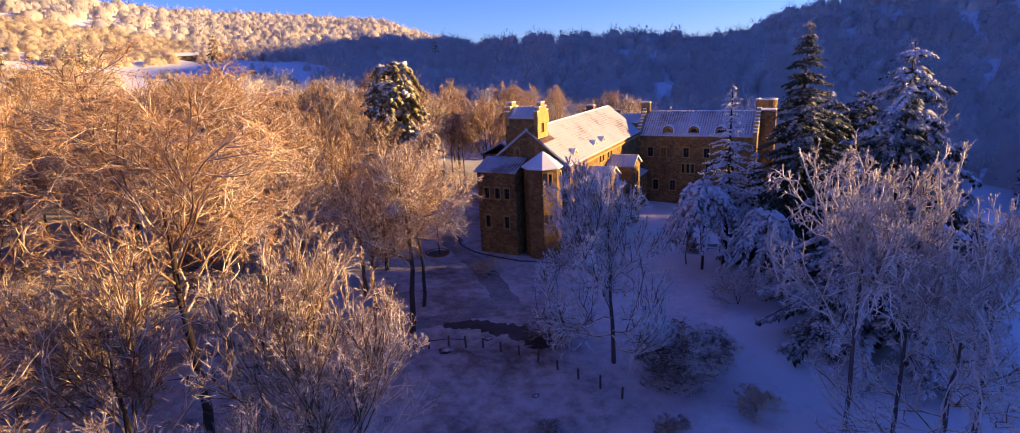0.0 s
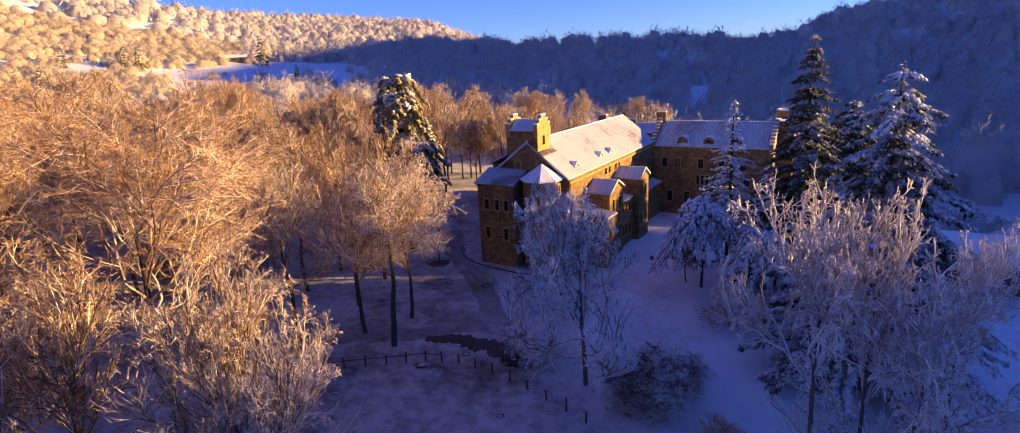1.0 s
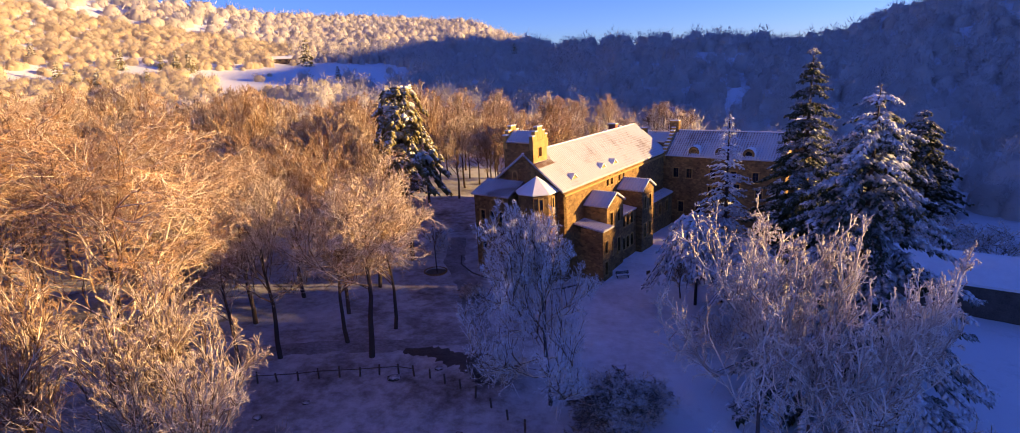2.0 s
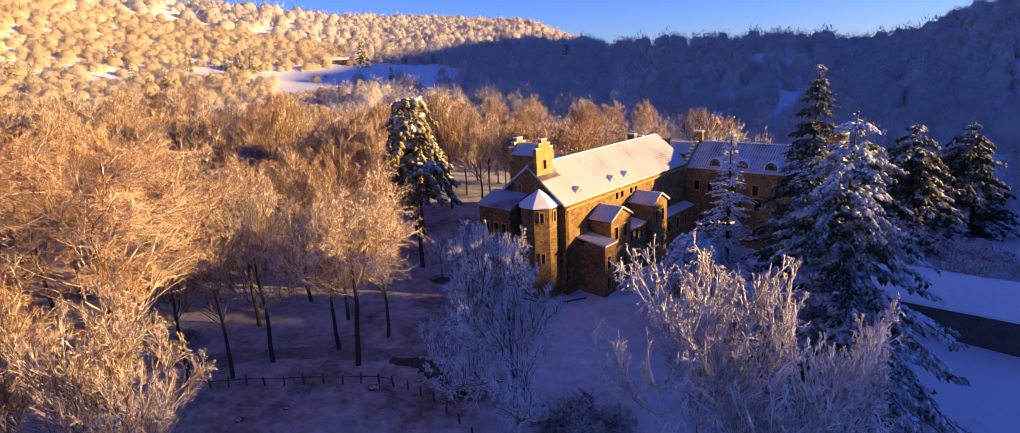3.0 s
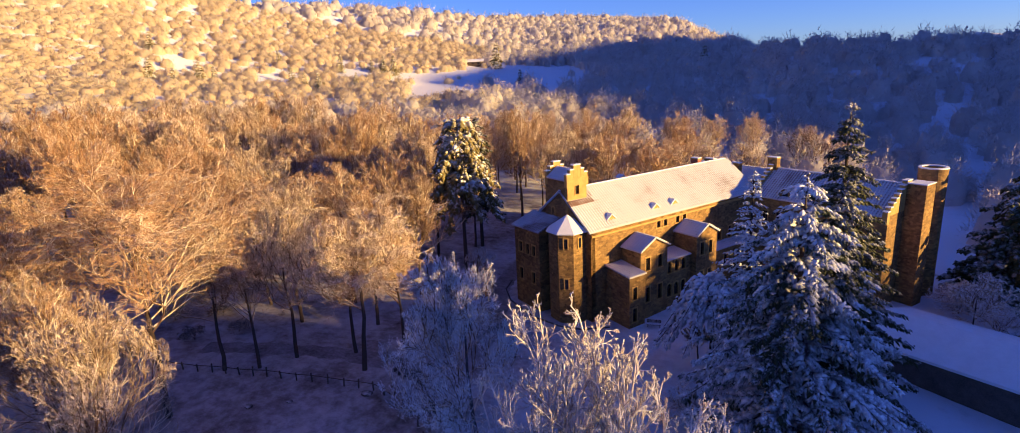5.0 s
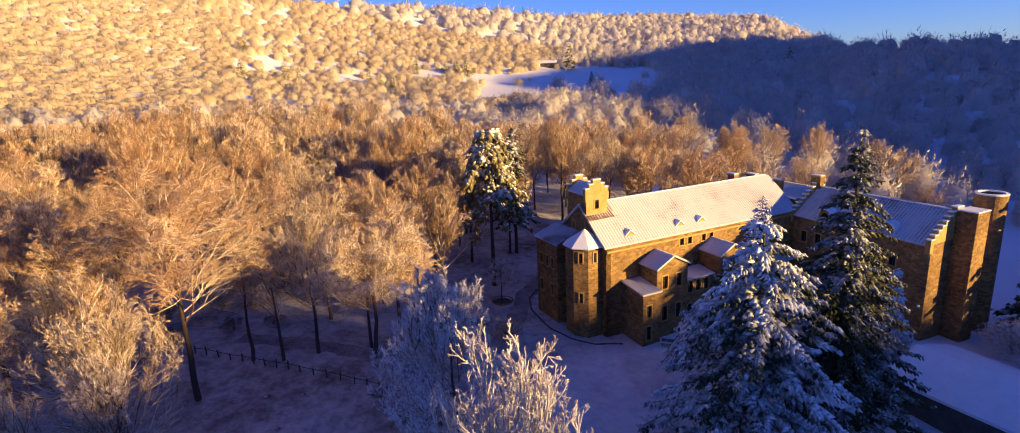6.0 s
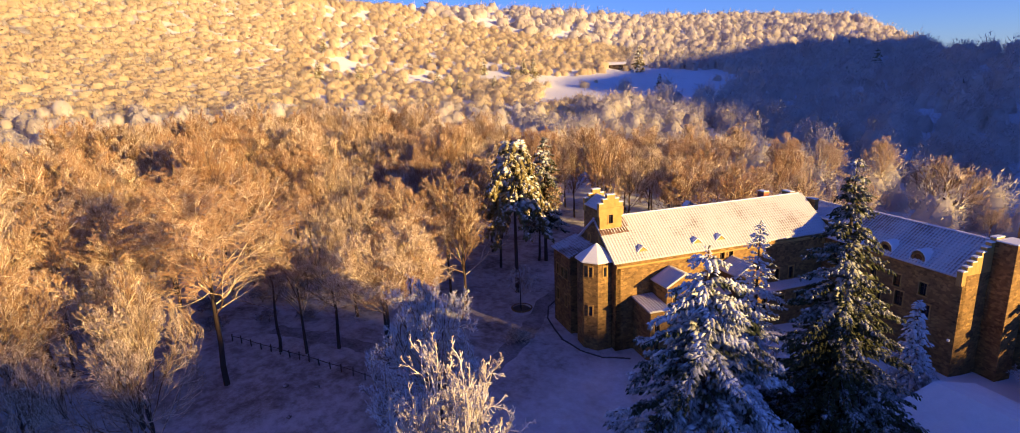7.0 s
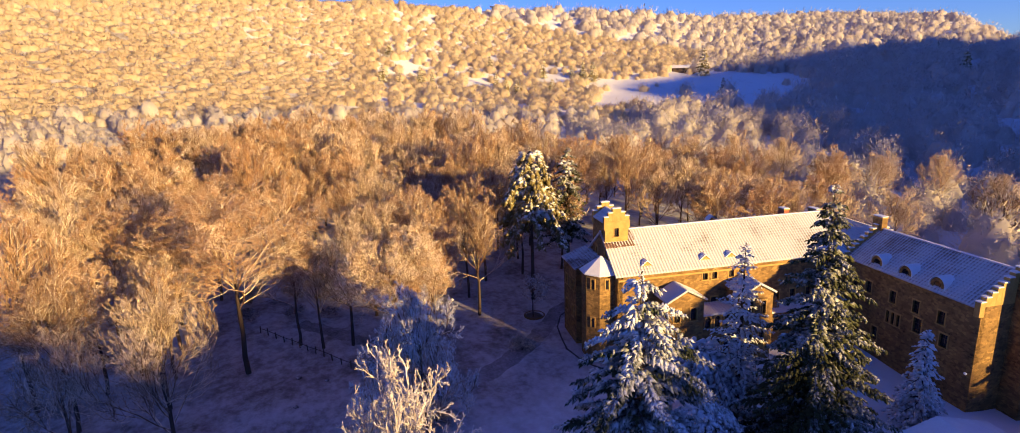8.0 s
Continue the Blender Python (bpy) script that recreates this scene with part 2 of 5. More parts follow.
def add_box(bm, x0, x1, y0, y1, z0, z1, bev=0.0):
    vs = [bm.verts.new((x, y, z)) for x in (x0, x1) for y in (y0, y1) for z in (z0, z1)]
    q = [(0, 1, 3, 2), (4, 6, 7, 5), (0, 4, 5, 1), (2, 3, 7, 6), (0, 2, 6, 4), (1, 5, 7, 3)]
    fs = [bm.faces.new([vs[i] for i in f]) for f in q]
    if bev:
        es = {e for f in fs for e in f.edges}
        bmesh.ops.bevel(bm, geom=list(es), offset=bev, segments=1, affect="EDGES")
    return bm


def box(x0, x1, y0, y1, z0, z1, bev=0.0):
    return add_box(bmesh.new(), x0, x1, y0, y1, z0, z1, bev)


def prism(points, z0, z1, top=None):
    """An upright prism over a plan; top gives each corner its own height."""
    bm = bmesh.new()
    lo = [bm.verts.new((x, y, z0)) for x, y in points]
    hi = [bm.verts.new((x, y, top[i] if top else z1)) for i, (x, y) in enumerate(points)]
    n = len(points)
    bm.faces.new(lo[::-1])
    bm.faces.new(hi)
    for i in range(n):
        bm.faces.new((lo[i], lo[(i + 1) % n], hi[(i + 1) % n], hi[i]))
    return bm


def smooth01(a, b, x):
    s = np.clip((np.asarray(x, float) - a) / (b - a), 0, 1)
    return s * s * (3 - 2 * s)


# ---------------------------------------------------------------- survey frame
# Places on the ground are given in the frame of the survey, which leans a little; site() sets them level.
EYE_POINT = Vector((0, 0, EYE))
LEVEL = Vector((-0.047, 0.06, 1.0)).rotation_difference(Vector((0, 0, 1))).to_matrix()


def site(x, y, z):
    return EYE_POINT + LEVEL @ (Vector((x, y, z)) - EYE_POINT)


def site_all(points):
    base = np.array(EYE_POINT)
    return (np.asarray(points, float) - base) @ np.array(LEVEL).T + base


# ---------------------------------------------------------------- terrain
# Skyline round the valley: azimuth to the left of +y, distance, height.
RIDGE_AZ = [-180, -100, -60, -41, -28, -24, -21, -19, -16, -9, 0, 5, 9, 14, 22, 25, 33, 37, 44, 52, 62, 95, 130, 180]
RIDGE_R = [500, 450, 440, 470, 480, 470, 460, 430, 400, 385, 400, 470, 700, 900, 1000, 950, 760, 700, 640, 560, 480, 420, 450, 500]
RIDGE_H = [45, 45, 52, 56, 42, 36, 31, 20, 16, 17, 15, 9, 8, 28, 34, 34, 41, 46, 54, 61, 67, 78, 66, 45]
CENTRE = (20.0, 10.0)
# Unseen eastern mountain, added to shade the valley floor: its crest by y.
SHADE_CREST_Y = [-300, 60, 110, 122, 128, 135, 147, 154, 160, 176, 181, 188, 228, 268, 307, 407, 435, 686, 760, 811, 1100]
SHADE_CREST_H = [194, 178, 166, 158.5, 153, 159.5, 157.5, 152, 146.5, 146, 141, 134, 137, 138, 152, 172, 188, 192, 172, 163, -90]


def height(x, y):
    x, y = np.asarray(x, float), np.asarray(y, float)
    dx, dy = x - CENTRE[0], y - CENTRE[1]
    r, az = np.hypot(dx, dy), np.degrees(np.arctan2(-dx, dy))
    big_r, big_h = np.interp(az, RIDGE_AZ, RIDGE_R), np.interp(az, RIDGE_AZ, RIDGE_H)
    near = 2.2 - 1.9 * smooth01(44, 70, y) - 0.3 * smooth01(68, 76, y) - 1.2 * smooth01(80, 105, y) - 2.0 * smooth01(105, 150, y)
    near = near + 0.10 * np.sin(x * 0.31 + 1.3) * np.cos(y * 0.27) + 0.06 * np.sin(x * 0.9 + y * 0.7)
    s = np.clip((r - 150) / (big_r - 150), 0, 1.0)
    z = near + (big_h - near) * s ** 1.9
    roll = np.sin(x * 0.021 + 0.7) * np.cos(y * 0.017 + 0.3) + 0.5 * np.sin(x * 0.047 - y * 0.039) + 0.3 * np.cos(x * 0.09 + y * 0.07)
    z = z + roll * 2.2 * smooth01(170, 330, r) * (1 - 0.5 * s)
    z = z - np.clip(r - big_r, 0, None) * 0.12
    shade_crest = (np.interp(y, SHADE_CREST_Y, SHADE_CREST_H) + 60) * smooth01(380, 700, x) - 60 - np.clip(x - 700, 0, None) * 0.1
    return np.where(x > 380, np.maximum(z, shade_crest), z)


def ground_z(x, y):
    return float(height(x, y))


def build_terrain():
    rings = np.concatenate([np.linspace(0, 110, 56), np.geomspace(113, 2600, 84)])
    # close-set towards the mountain whose crest draws the edge of the shade
    a = np.radians(np.concatenate([np.arange(1.0, 16.0, 0.2), np.arange(16.0, 361.0, 1.25)]))
    n = len(a)
    cx, cy = 5.0, 60.0
    x = cx + rings[1:, None] * np.cos(a)
    y = cy + rings[1:, None] * np.sin(a)
    verts = np.concatenate([[[cx, cy, ground_z(cx, cy)]], np.stack([x, y, height(x, y)], -1).reshape(-1, 3)])
    m = len(rings) - 1
    i, j = np.meshgrid(np.arange(m - 1), np.arange(n), indexing="ij")
    k = (j + 1) % n
    quads = np.stack([1 + i * n + j, 1 + (i + 1) * n + j, 1 + (i + 1) * n + k, 1 + i * n + k], -1).reshape(-1, 4)
    first = np.stack([np.zeros(n, int), 1 + np.arange(n), 1 + (np.arange(n) + 1) % n, 1 + (np.arange(n) + 1) % n], -1)
    me = bpy.data.meshes.new("ground")
    me.from_pydata(site_all(verts).tolist(), [], [list(f[:3]) for f in first] + quads.tolist())
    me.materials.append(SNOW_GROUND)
    for p in me.polygons:
        p.use_smooth = True
    tagged(new("ground", me), "snow-covered valley floor rising into wooded hills", "ground", kind="structure")


def patch(name, points, mat, label, lift=0.05, wob=0.5, seed=3):
    """A strip of worn ground along a line of (x, y, half width), draped on the terrain."""
    rng = np.random.default_rng(seed)
    pts = np.array(points, float)
    t = np.linspace(0, len(pts) - 1, len(pts) * 9)
    x, y, w = (np.interp(t, np.arange(len(pts)), pts[:, c]) for c in range(3))
    dx, dy = np.gradient(x), np.gradient(y)
    ln = np.hypot(dx, dy) + 1e-6
    across = np.linspace(-1, 1, 7)
    wl = w * (1 + wob * (rng.random(len(t)) - 0.5))
    wr = w * (1 + wob * (rng.random(len(t)) - 0.5))
    off = np.where(across[None] < 0, across[None] * wl[:, None], across[None] * wr[:, None])
    px, py = x[:, None] - dy[:, None] / ln[:, None] * off, y[:, None] + dx[:, None] / ln[:, None] * off
    edge = 1 - np.abs(across[None]) ** 4
    pz = height(px, py) + lift * edge - 0.05 * (1 - edge)
    n, m = px.shape
    i, j = np.meshgrid(np.arange(n - 1), np.arange(m - 1), indexing="ij")
    q = np.stack([i * m + j, (i + 1) * m + j, (i + 1) * m + j + 1, i * m + j + 1], -1).reshape(-1, 4)
    me = mesh_arrays(name, site_all(np.stack([px, py, pz], -1).reshape(-1, 3)), q, mat, True)
    return tagged(new(name, me), label, "ground", kind="structure")


build_terrain()
patch("track", [(-30, 44, 1.5), (-14, 50.5, 1.6), (-6, 52, 1.8), (0, 57, 1.8), (-3.5, 68, 1.8), (-8, 77, 1.8), (-10, 88, 1.5)], TRACK, "trodden track through snow towards the house", 0.05, 0.3, 5)
patch("mud", [(-6.5, 50.8, 0.7), (-3, 50.7, 1.4), (0, 49.6, 1.8), (2.2, 47.8, 1.8), (3.2, 45.8, 0.8)], MUD, "patch of wet brown mud beside the track", 0.07, 0.9, 8)


# ---------------------------------------------------------------- house frame
HOUSE_M = pose(6.97, 74.44, 4.09, 0, 0, 63.32)
SHED_M = pose(6.45, 75.2, 2.2, 0, 0, 63.32)


def wall(p, q, z0, z1, thick, openings=(), top=None):
    """A wall from plan point p to q (outer face), thickness to the left of p->q, with openings (s0, s1, z0, z1) through it.
    top: list of (s, z) for a sloped or stepped upper edge above z1."""
    p, q = Vector(p), Vector(q)
    d = (q - p)
    length = d.length
    d.normalize()
    inward = Vector((-d.y, d.x))
    ss = sorted({0.0, length, *[s for o in openings for s in o[:2]]})
    zs = sorted({z0, z1, *[z for o in openings for z in o[2:]]})
    bm = bmesh.new()
    cache = {}

    def vert(s, z, k):
        key = (round(s, 4), round(z, 4), k)
        if key not in cache:
            w = p + d * s + inward * (thick * k)
            cache[key] = bm.verts.new((w.x, w.y, z))
        return cache[key]

    def solid(i, j):
        if not (0 <= i < len(ss) - 1 and 0 <= j < len(zs) - 1):
            return False
        s, z = (ss[i] + ss[i + 1]) / 2, (zs[j] + zs[j + 1]) / 2
        return not any(o[0] < s < o[1] and o[2] < z < o[3] for o in openings)

    for i in range(len(ss) - 1):
        for j in range(len(zs) - 1):
            if not solid(i, j):
                continue
            a, b, c, e = ss[i], ss[i + 1], zs[j], zs[j + 1]
            bm.faces.new((vert(a, c, 0), vert(b, c, 0), vert(b, e, 0), vert(a, e, 0)))
            bm.faces.new((vert(a, e, 1), vert(b, e, 1), vert(b, c, 1), vert(a, c, 1)))
            for di, dj, (s1, t1), (s2, t2) in ((-1, 0, (a, c), (a, e)), (1, 0, (b, c), (b, e)), (0, -1, (a, c), (b, c)), (0, 1, (a, e), (b, e))):
                if not solid(i + di, j + dj):
                    bm.faces.new((vert(s1, t1, 0), vert(s2, t2, 0), vert(s2, t2, 1), vert(s1, t1, 1)))
    if top:
        prof = [(0.0, z1 + 0.002), *top, (length, z1 + 0.002)]
        f, g = [], []
        for s, z in prof:
            w0, w1 = p + d * s, p + d * s + inward * thick
            f.append(bm.verts.new((w0.x, w0.y, z)))
            g.append(bm.verts.new((w1.x, w1.y, z)))
        bm.faces.new(f)
        bm.faces.new(g[::-1])
        for i in range(len(prof)):
            j = (i + 1) % len(prof)
            bm.faces.new((f[i], g[i], g[j], f[j]))
    return bm


def window(parent, p, q, s0, s1, z0, z1, arched=False, depth=0.25, sill=True):
    """Stone surround, sill and a dark pane set back in an opening of the wall p->q."""
    p, q = Vector(p), Vector(q)
    d = (q - p).normalized()
    inward = Vector((-d.y, d.x))
    ang = math.atan2(d.y, d.x)
    w = part("window", box(0, s1 - s0, depth, depth + 0.03, 0, z1 - z0), GLASS, parent)
    base = p + d * s0
    w.matrix_local = Matrix.LocRotScale((base.x, base.y, z0), Euler((0, 0, ang)), None)
    bm = bmesh.new()
    width, hgt = s1 - s0, z1 - z0
    add_box(bm, -0.14, 0.0, -0.05, 0.2, 0, hgt)
    add_box(bm, width, width + 0.14, -0.05, 0.2, 0, hgt)
    if arched:
        n = 7
        out = [(width / 2 - math.cos(math.pi * i / n) * (width / 2 + 0.14), hgt - width * 0.42 + math.sin(math.pi * i / n) * (width / 2 + 0.14)) for i in range(n + 1)]
        inn = [(width / 2 - math.cos(math.pi * i / n) * (width / 2), hgt - width * 0.42 + math.sin(math.pi * i / n) * (width / 2) * 0.85) for i in range(n + 1)]
        for i in range(n):
            quad = (out[i], out[i + 1], inn[i + 1], inn[i])
            fr = [bm.verts.new((a, -0.05, b)) for a, b in quad]
            bk = [bm.verts.new((a, 0.2, b)) for a, b in quad]
            bm.faces.new(fr)
            bm.faces.new(bk[::-1])
            for k in range(4):
                bm.faces.new((fr[k], bk[k], bk[(k + 1) % 4], fr[(k + 1) % 4]))
    else:
        add_box(bm, -0.18, width + 0.18, -0.06, 0.2, hgt, hgt + 0.2)
    part("surround", bm, DRESSED, w)
    if sill:
        part("sill", box(-0.2, width + 0.2, -0.1, 0.2, -0.12, 0.0), DRESSED, w)
    bm = bmesh.new()
    add_box(bm, width / 2 - 0.03, width / 2 + 0.03, depth - 0.05, depth - 0.005, 0, hgt)
    add_box(bm, 0, width, depth - 0.05, depth - 0.005, hgt * 0.6, hgt * 0.6 + 0.05)
    part("window_frame", bm, WOOD, w)
    return w


def slope(name, a, b, c, d, mat, parent, thick=0.16, pitch=0.42, course=0.45, label=""):
    """A tiled roof slope: eave a->b, ridge d->c, with tile ribs running down it and a thick edge."""
    a, b, c, d = (np.array(v, float) for v in (a, b, c, d))
    width = max(np.linalg.norm(b - a), np.linalg.norm(c - d))
    run = np.linalg.norm(d - a)
    nx, ny = max(4, int(width / pitch * 5)), max(3, int(run / course * 2))
    s, t = np.linspace(0, 1, nx + 1)[None, :, None], np.linspace(0, 1, ny + 1)[:, None, None]
    grid = (a * (1 - s) + b * s) * (1 - t) + (d * (1 - s) + c * s) * t
    nrm = np.cross(b - a, d - a)
    nrm = nrm / np.linalg.norm(nrm)
    if nrm[2] < 0:
        nrm = -nrm
    ribs = s[..., 0] * width / pitch
    up = 0.055 * np.cos(2 * np.pi * ribs) + 0 * t[..., 0]
    rng = np.random.default_rng(int(width * 100) % 1000)
    up = up + (rng.random(up.shape) - 0.5) * 0.03
    top = grid + nrm * (up[..., None] + 0.05)
    bot = grid - nrm * thick
    n = (nx + 1) * (ny + 1)
    verts = np.concatenate([top.reshape(-1, 3), bot.reshape(-1, 3)])
    j, i = np.meshgrid(np.arange(ny), np.arange(nx), indexing="ij")
    w = nx + 1
    q = np.stack([j * w + i, j * w + i + 1, (j + 1) * w + i + 1, (j + 1) * w + i], -1).reshape(-1, 4)
    under = q[:, ::-1] + n
    ring = np.concatenate([np.arange(w), np.arange(1, ny + 1) * w + nx, ny * w + np.arange(nx - 1, -1, -1), np.arange(ny - 1, 0, -1) * w])
    nxt = np.roll(ring, -1)
    side = np.stack([ring, ring + n, nxt + n, nxt], -1)
    faces = np.concatenate([q, under, side])
    me = mesh_arrays(name, verts, faces, mat)
    uv = me.uv_layers.new(name="UVMap")
    coords = np.stack([np.broadcast_to(ribs, (ny + 1, w)), np.broadcast_to(t[..., 0] * run / course, (ny + 1, w))], -1).reshape(-1, 2)
    coords = np.concatenate([coords, coords])
    uv.data.foreach_set("uv", coords[faces.ravel()].astype(np.float32).ravel())
    return part_mesh(name, me, parent, label)


def steps(p, q, z0, z1, thick, n, parent, mat, mirror=True, cap=True):
    """Crow steps up a gable from p and q to its middle; each step with a snow-capped coping."""
    p, q = Vector(p), Vector(q)
    d = (q - p)
    length = d.length
    d.normalize()
    ang = math.atan2(d.y, d.x)
    m = Matrix.LocRotScale((p.x, p.y, 0), Euler((0, 0, ang)), None)
    half = length / 2
    w = half / n
    sides = (0, 1) if mirror else (0,)
    for side in sides:
        for i in range(n):
            s0, s1 = i * w, (i + 1) * w
            if side:
                s0, s1 = length - s1, length - s0
            zt = z0 + (z1 - z0) * (i + 1) / n
            st = part("gable_step", box(s0 + 0.01, s1 - 0.01, 0, thick, z0 - 1.2 if i == 0 else z0, zt), mat, parent)
            st.matrix_local = m
            if cap:
                c = part("snow_cap", box(s0 - 0.05, s1 + 0.05, -0.07, thick + 0.07, zt + 0.004, zt + 0.15, 0.04), SNOW, st)


def chimney(parent, u, v, z0, z1, w, l, mat):
    ch = part("chimney", box(u - w / 2, u + w / 2, v - l / 2, v + l / 2, z0, z1), mat, parent)
    part("chimney_cap", box(u - w / 2 - 0.1, u + w / 2 + 0.1, v - l / 2 - 0.1, v + l / 2 + 0.1, z1 + 0.002, z1 + 0.16, 0.03), DRESSED, ch)
    part("snow_cap", box(u - w / 2 - 0.06, u + w / 2 + 0.06, v - l / 2 - 0.06, v + l / 2 + 0.06, z1 + 0.164, z1 + 0.3, 0.06), SNOW, ch)
    return ch


def dormer(parent, origin, ang, width, hgt, back, mat):
    """A small gabled dormer; the face looks along -y of its own frame."""
    m = Matrix.LocRotScale(origin, Euler((0, 0, ang)), None)
    w = width / 2
    bm = bmesh.new()
    add_box(bm, -w, -w * 0.55, 0, 0.18, 0, hgt)
    add_box(bm, w * 0.55, w, 0, 0.18, 0, hgt)
    add_box(bm, -w * 0.55, w * 0.55, 0, 0.18, hgt * 0.85, hgt)
    add_box(bm, -w, -w + 0.12, 0.18, back, 0, hgt)
    add_box(bm, w - 0.12, w, 0.18, back, 0, hgt)
    f = [bm.verts.new(c) for c in ((-w, 0, hgt), (w, 0, hgt), (0, 0, hgt + w * 0.75))]
    g = [bm.verts.new(c) for c in ((-w, 0.18, hgt), (w, 0.18, hgt), (0, 0.18, hgt + w * 0.75))]
    bm.faces.new(f)
    bm.faces.new(g[::-1])
    for i in range(3):
        bm.faces.new((f[i], f[(i + 1) % 3], g[(i + 1) % 3], g[i]))
    dm = part("dormer", bm, mat, parent)
    dm.matrix_local = m
    part("pane", box(-w * 0.55, w * 0.55, 0.1, 0.13, 0, hgt * 0.85), GLASS, dm)
    for sgn in (-1, 1):
        bm = bmesh.new()
        e, r = (sgn * (w + 0.15), hgt - 0.12), (0, hgt + w * 0.75 + 0.04)
        sec = [(e[0], e[1]), (r[0], r[1]), (r[0], r[1] + 0.14), (e[0], e[1] + 0.14)]
        f = [bm.verts.new((x, -0.15, z)) for x, z in sec]
        g = [bm.verts.new((x, back, z)) for x, z in sec]
        bm.faces.new(f)
        bm.faces.new(g[::-1])
        for i in range(4):
            bm.faces.new((f[i], f[(i + 1) % 4], g[(i + 1) % 4], g[i]))
        part("dormer_roof", bm, SNOW, dm)
    return dm


def arched_dormer(parent, origin, ang, width, hgt, back):
    """A round-headed dormer with a stone ring, a dark pane and a barrel of tiles; the face looks along -y of its own frame."""
    m = Matrix.LocRotScale(origin, Euler((0, 0, ang)), None)
    w, n = width / 2, 10
    arc = [(math.cos(math.pi * i / n), math.sin(math.pi * i / n)) for i in range(n + 1)]

    def ring(outer, inner, y0, y1, z0):
        bm = bmesh.new()
        rows = []
        for y in (y0, y1):
            o = [(outer, 0.0)] + [(outer * c, z0 + outer * e) for c, e in arc] + [(-outer, 0.0)]
            i = [(inner, 0.0)] + [(inner * c, z0 + inner * e) for c, e in arc] + [(-inner, 0.0)]
            rows.append(([bm.verts.new((x, y, z)) for x, z in o], [bm.verts.new((x, y, z)) for x, z in i]))
        (fo, fi), (bo, bi) = rows
        for j in range(len(fo) - 1):
            bm.faces.new((fo[j], fo[j + 1], fi[j + 1], fi[j]))
            bm.faces.new((bo[j + 1], bo[j], bi[j], bi[j + 1]))
            bm.faces.new((fo[j + 1], fo[j], bo[j], bo[j + 1]))
            bm.faces.new((fi[j], fi[j + 1], bi[j + 1], bi[j]))
        return bm

    dm = part("dormer", ring(w, w * 0.62, 0, 0.22, hgt), STONE, parent)
    dm.matrix_local = m
    part("pane", box(-w * 0.62, w * 0.62, 0.12, 0.15, 0, hgt + w * 0.6), GLASS, dm)
    part("dormer_roof", ring(w + 0.1, w - 0.06, 0.225, back, hgt), TILES_CLAY, dm)
    part("snow_cap", ring(w + 0.2, w + 0.104, -0.08, back, hgt + 0.02), SNOW, dm)
    return dm


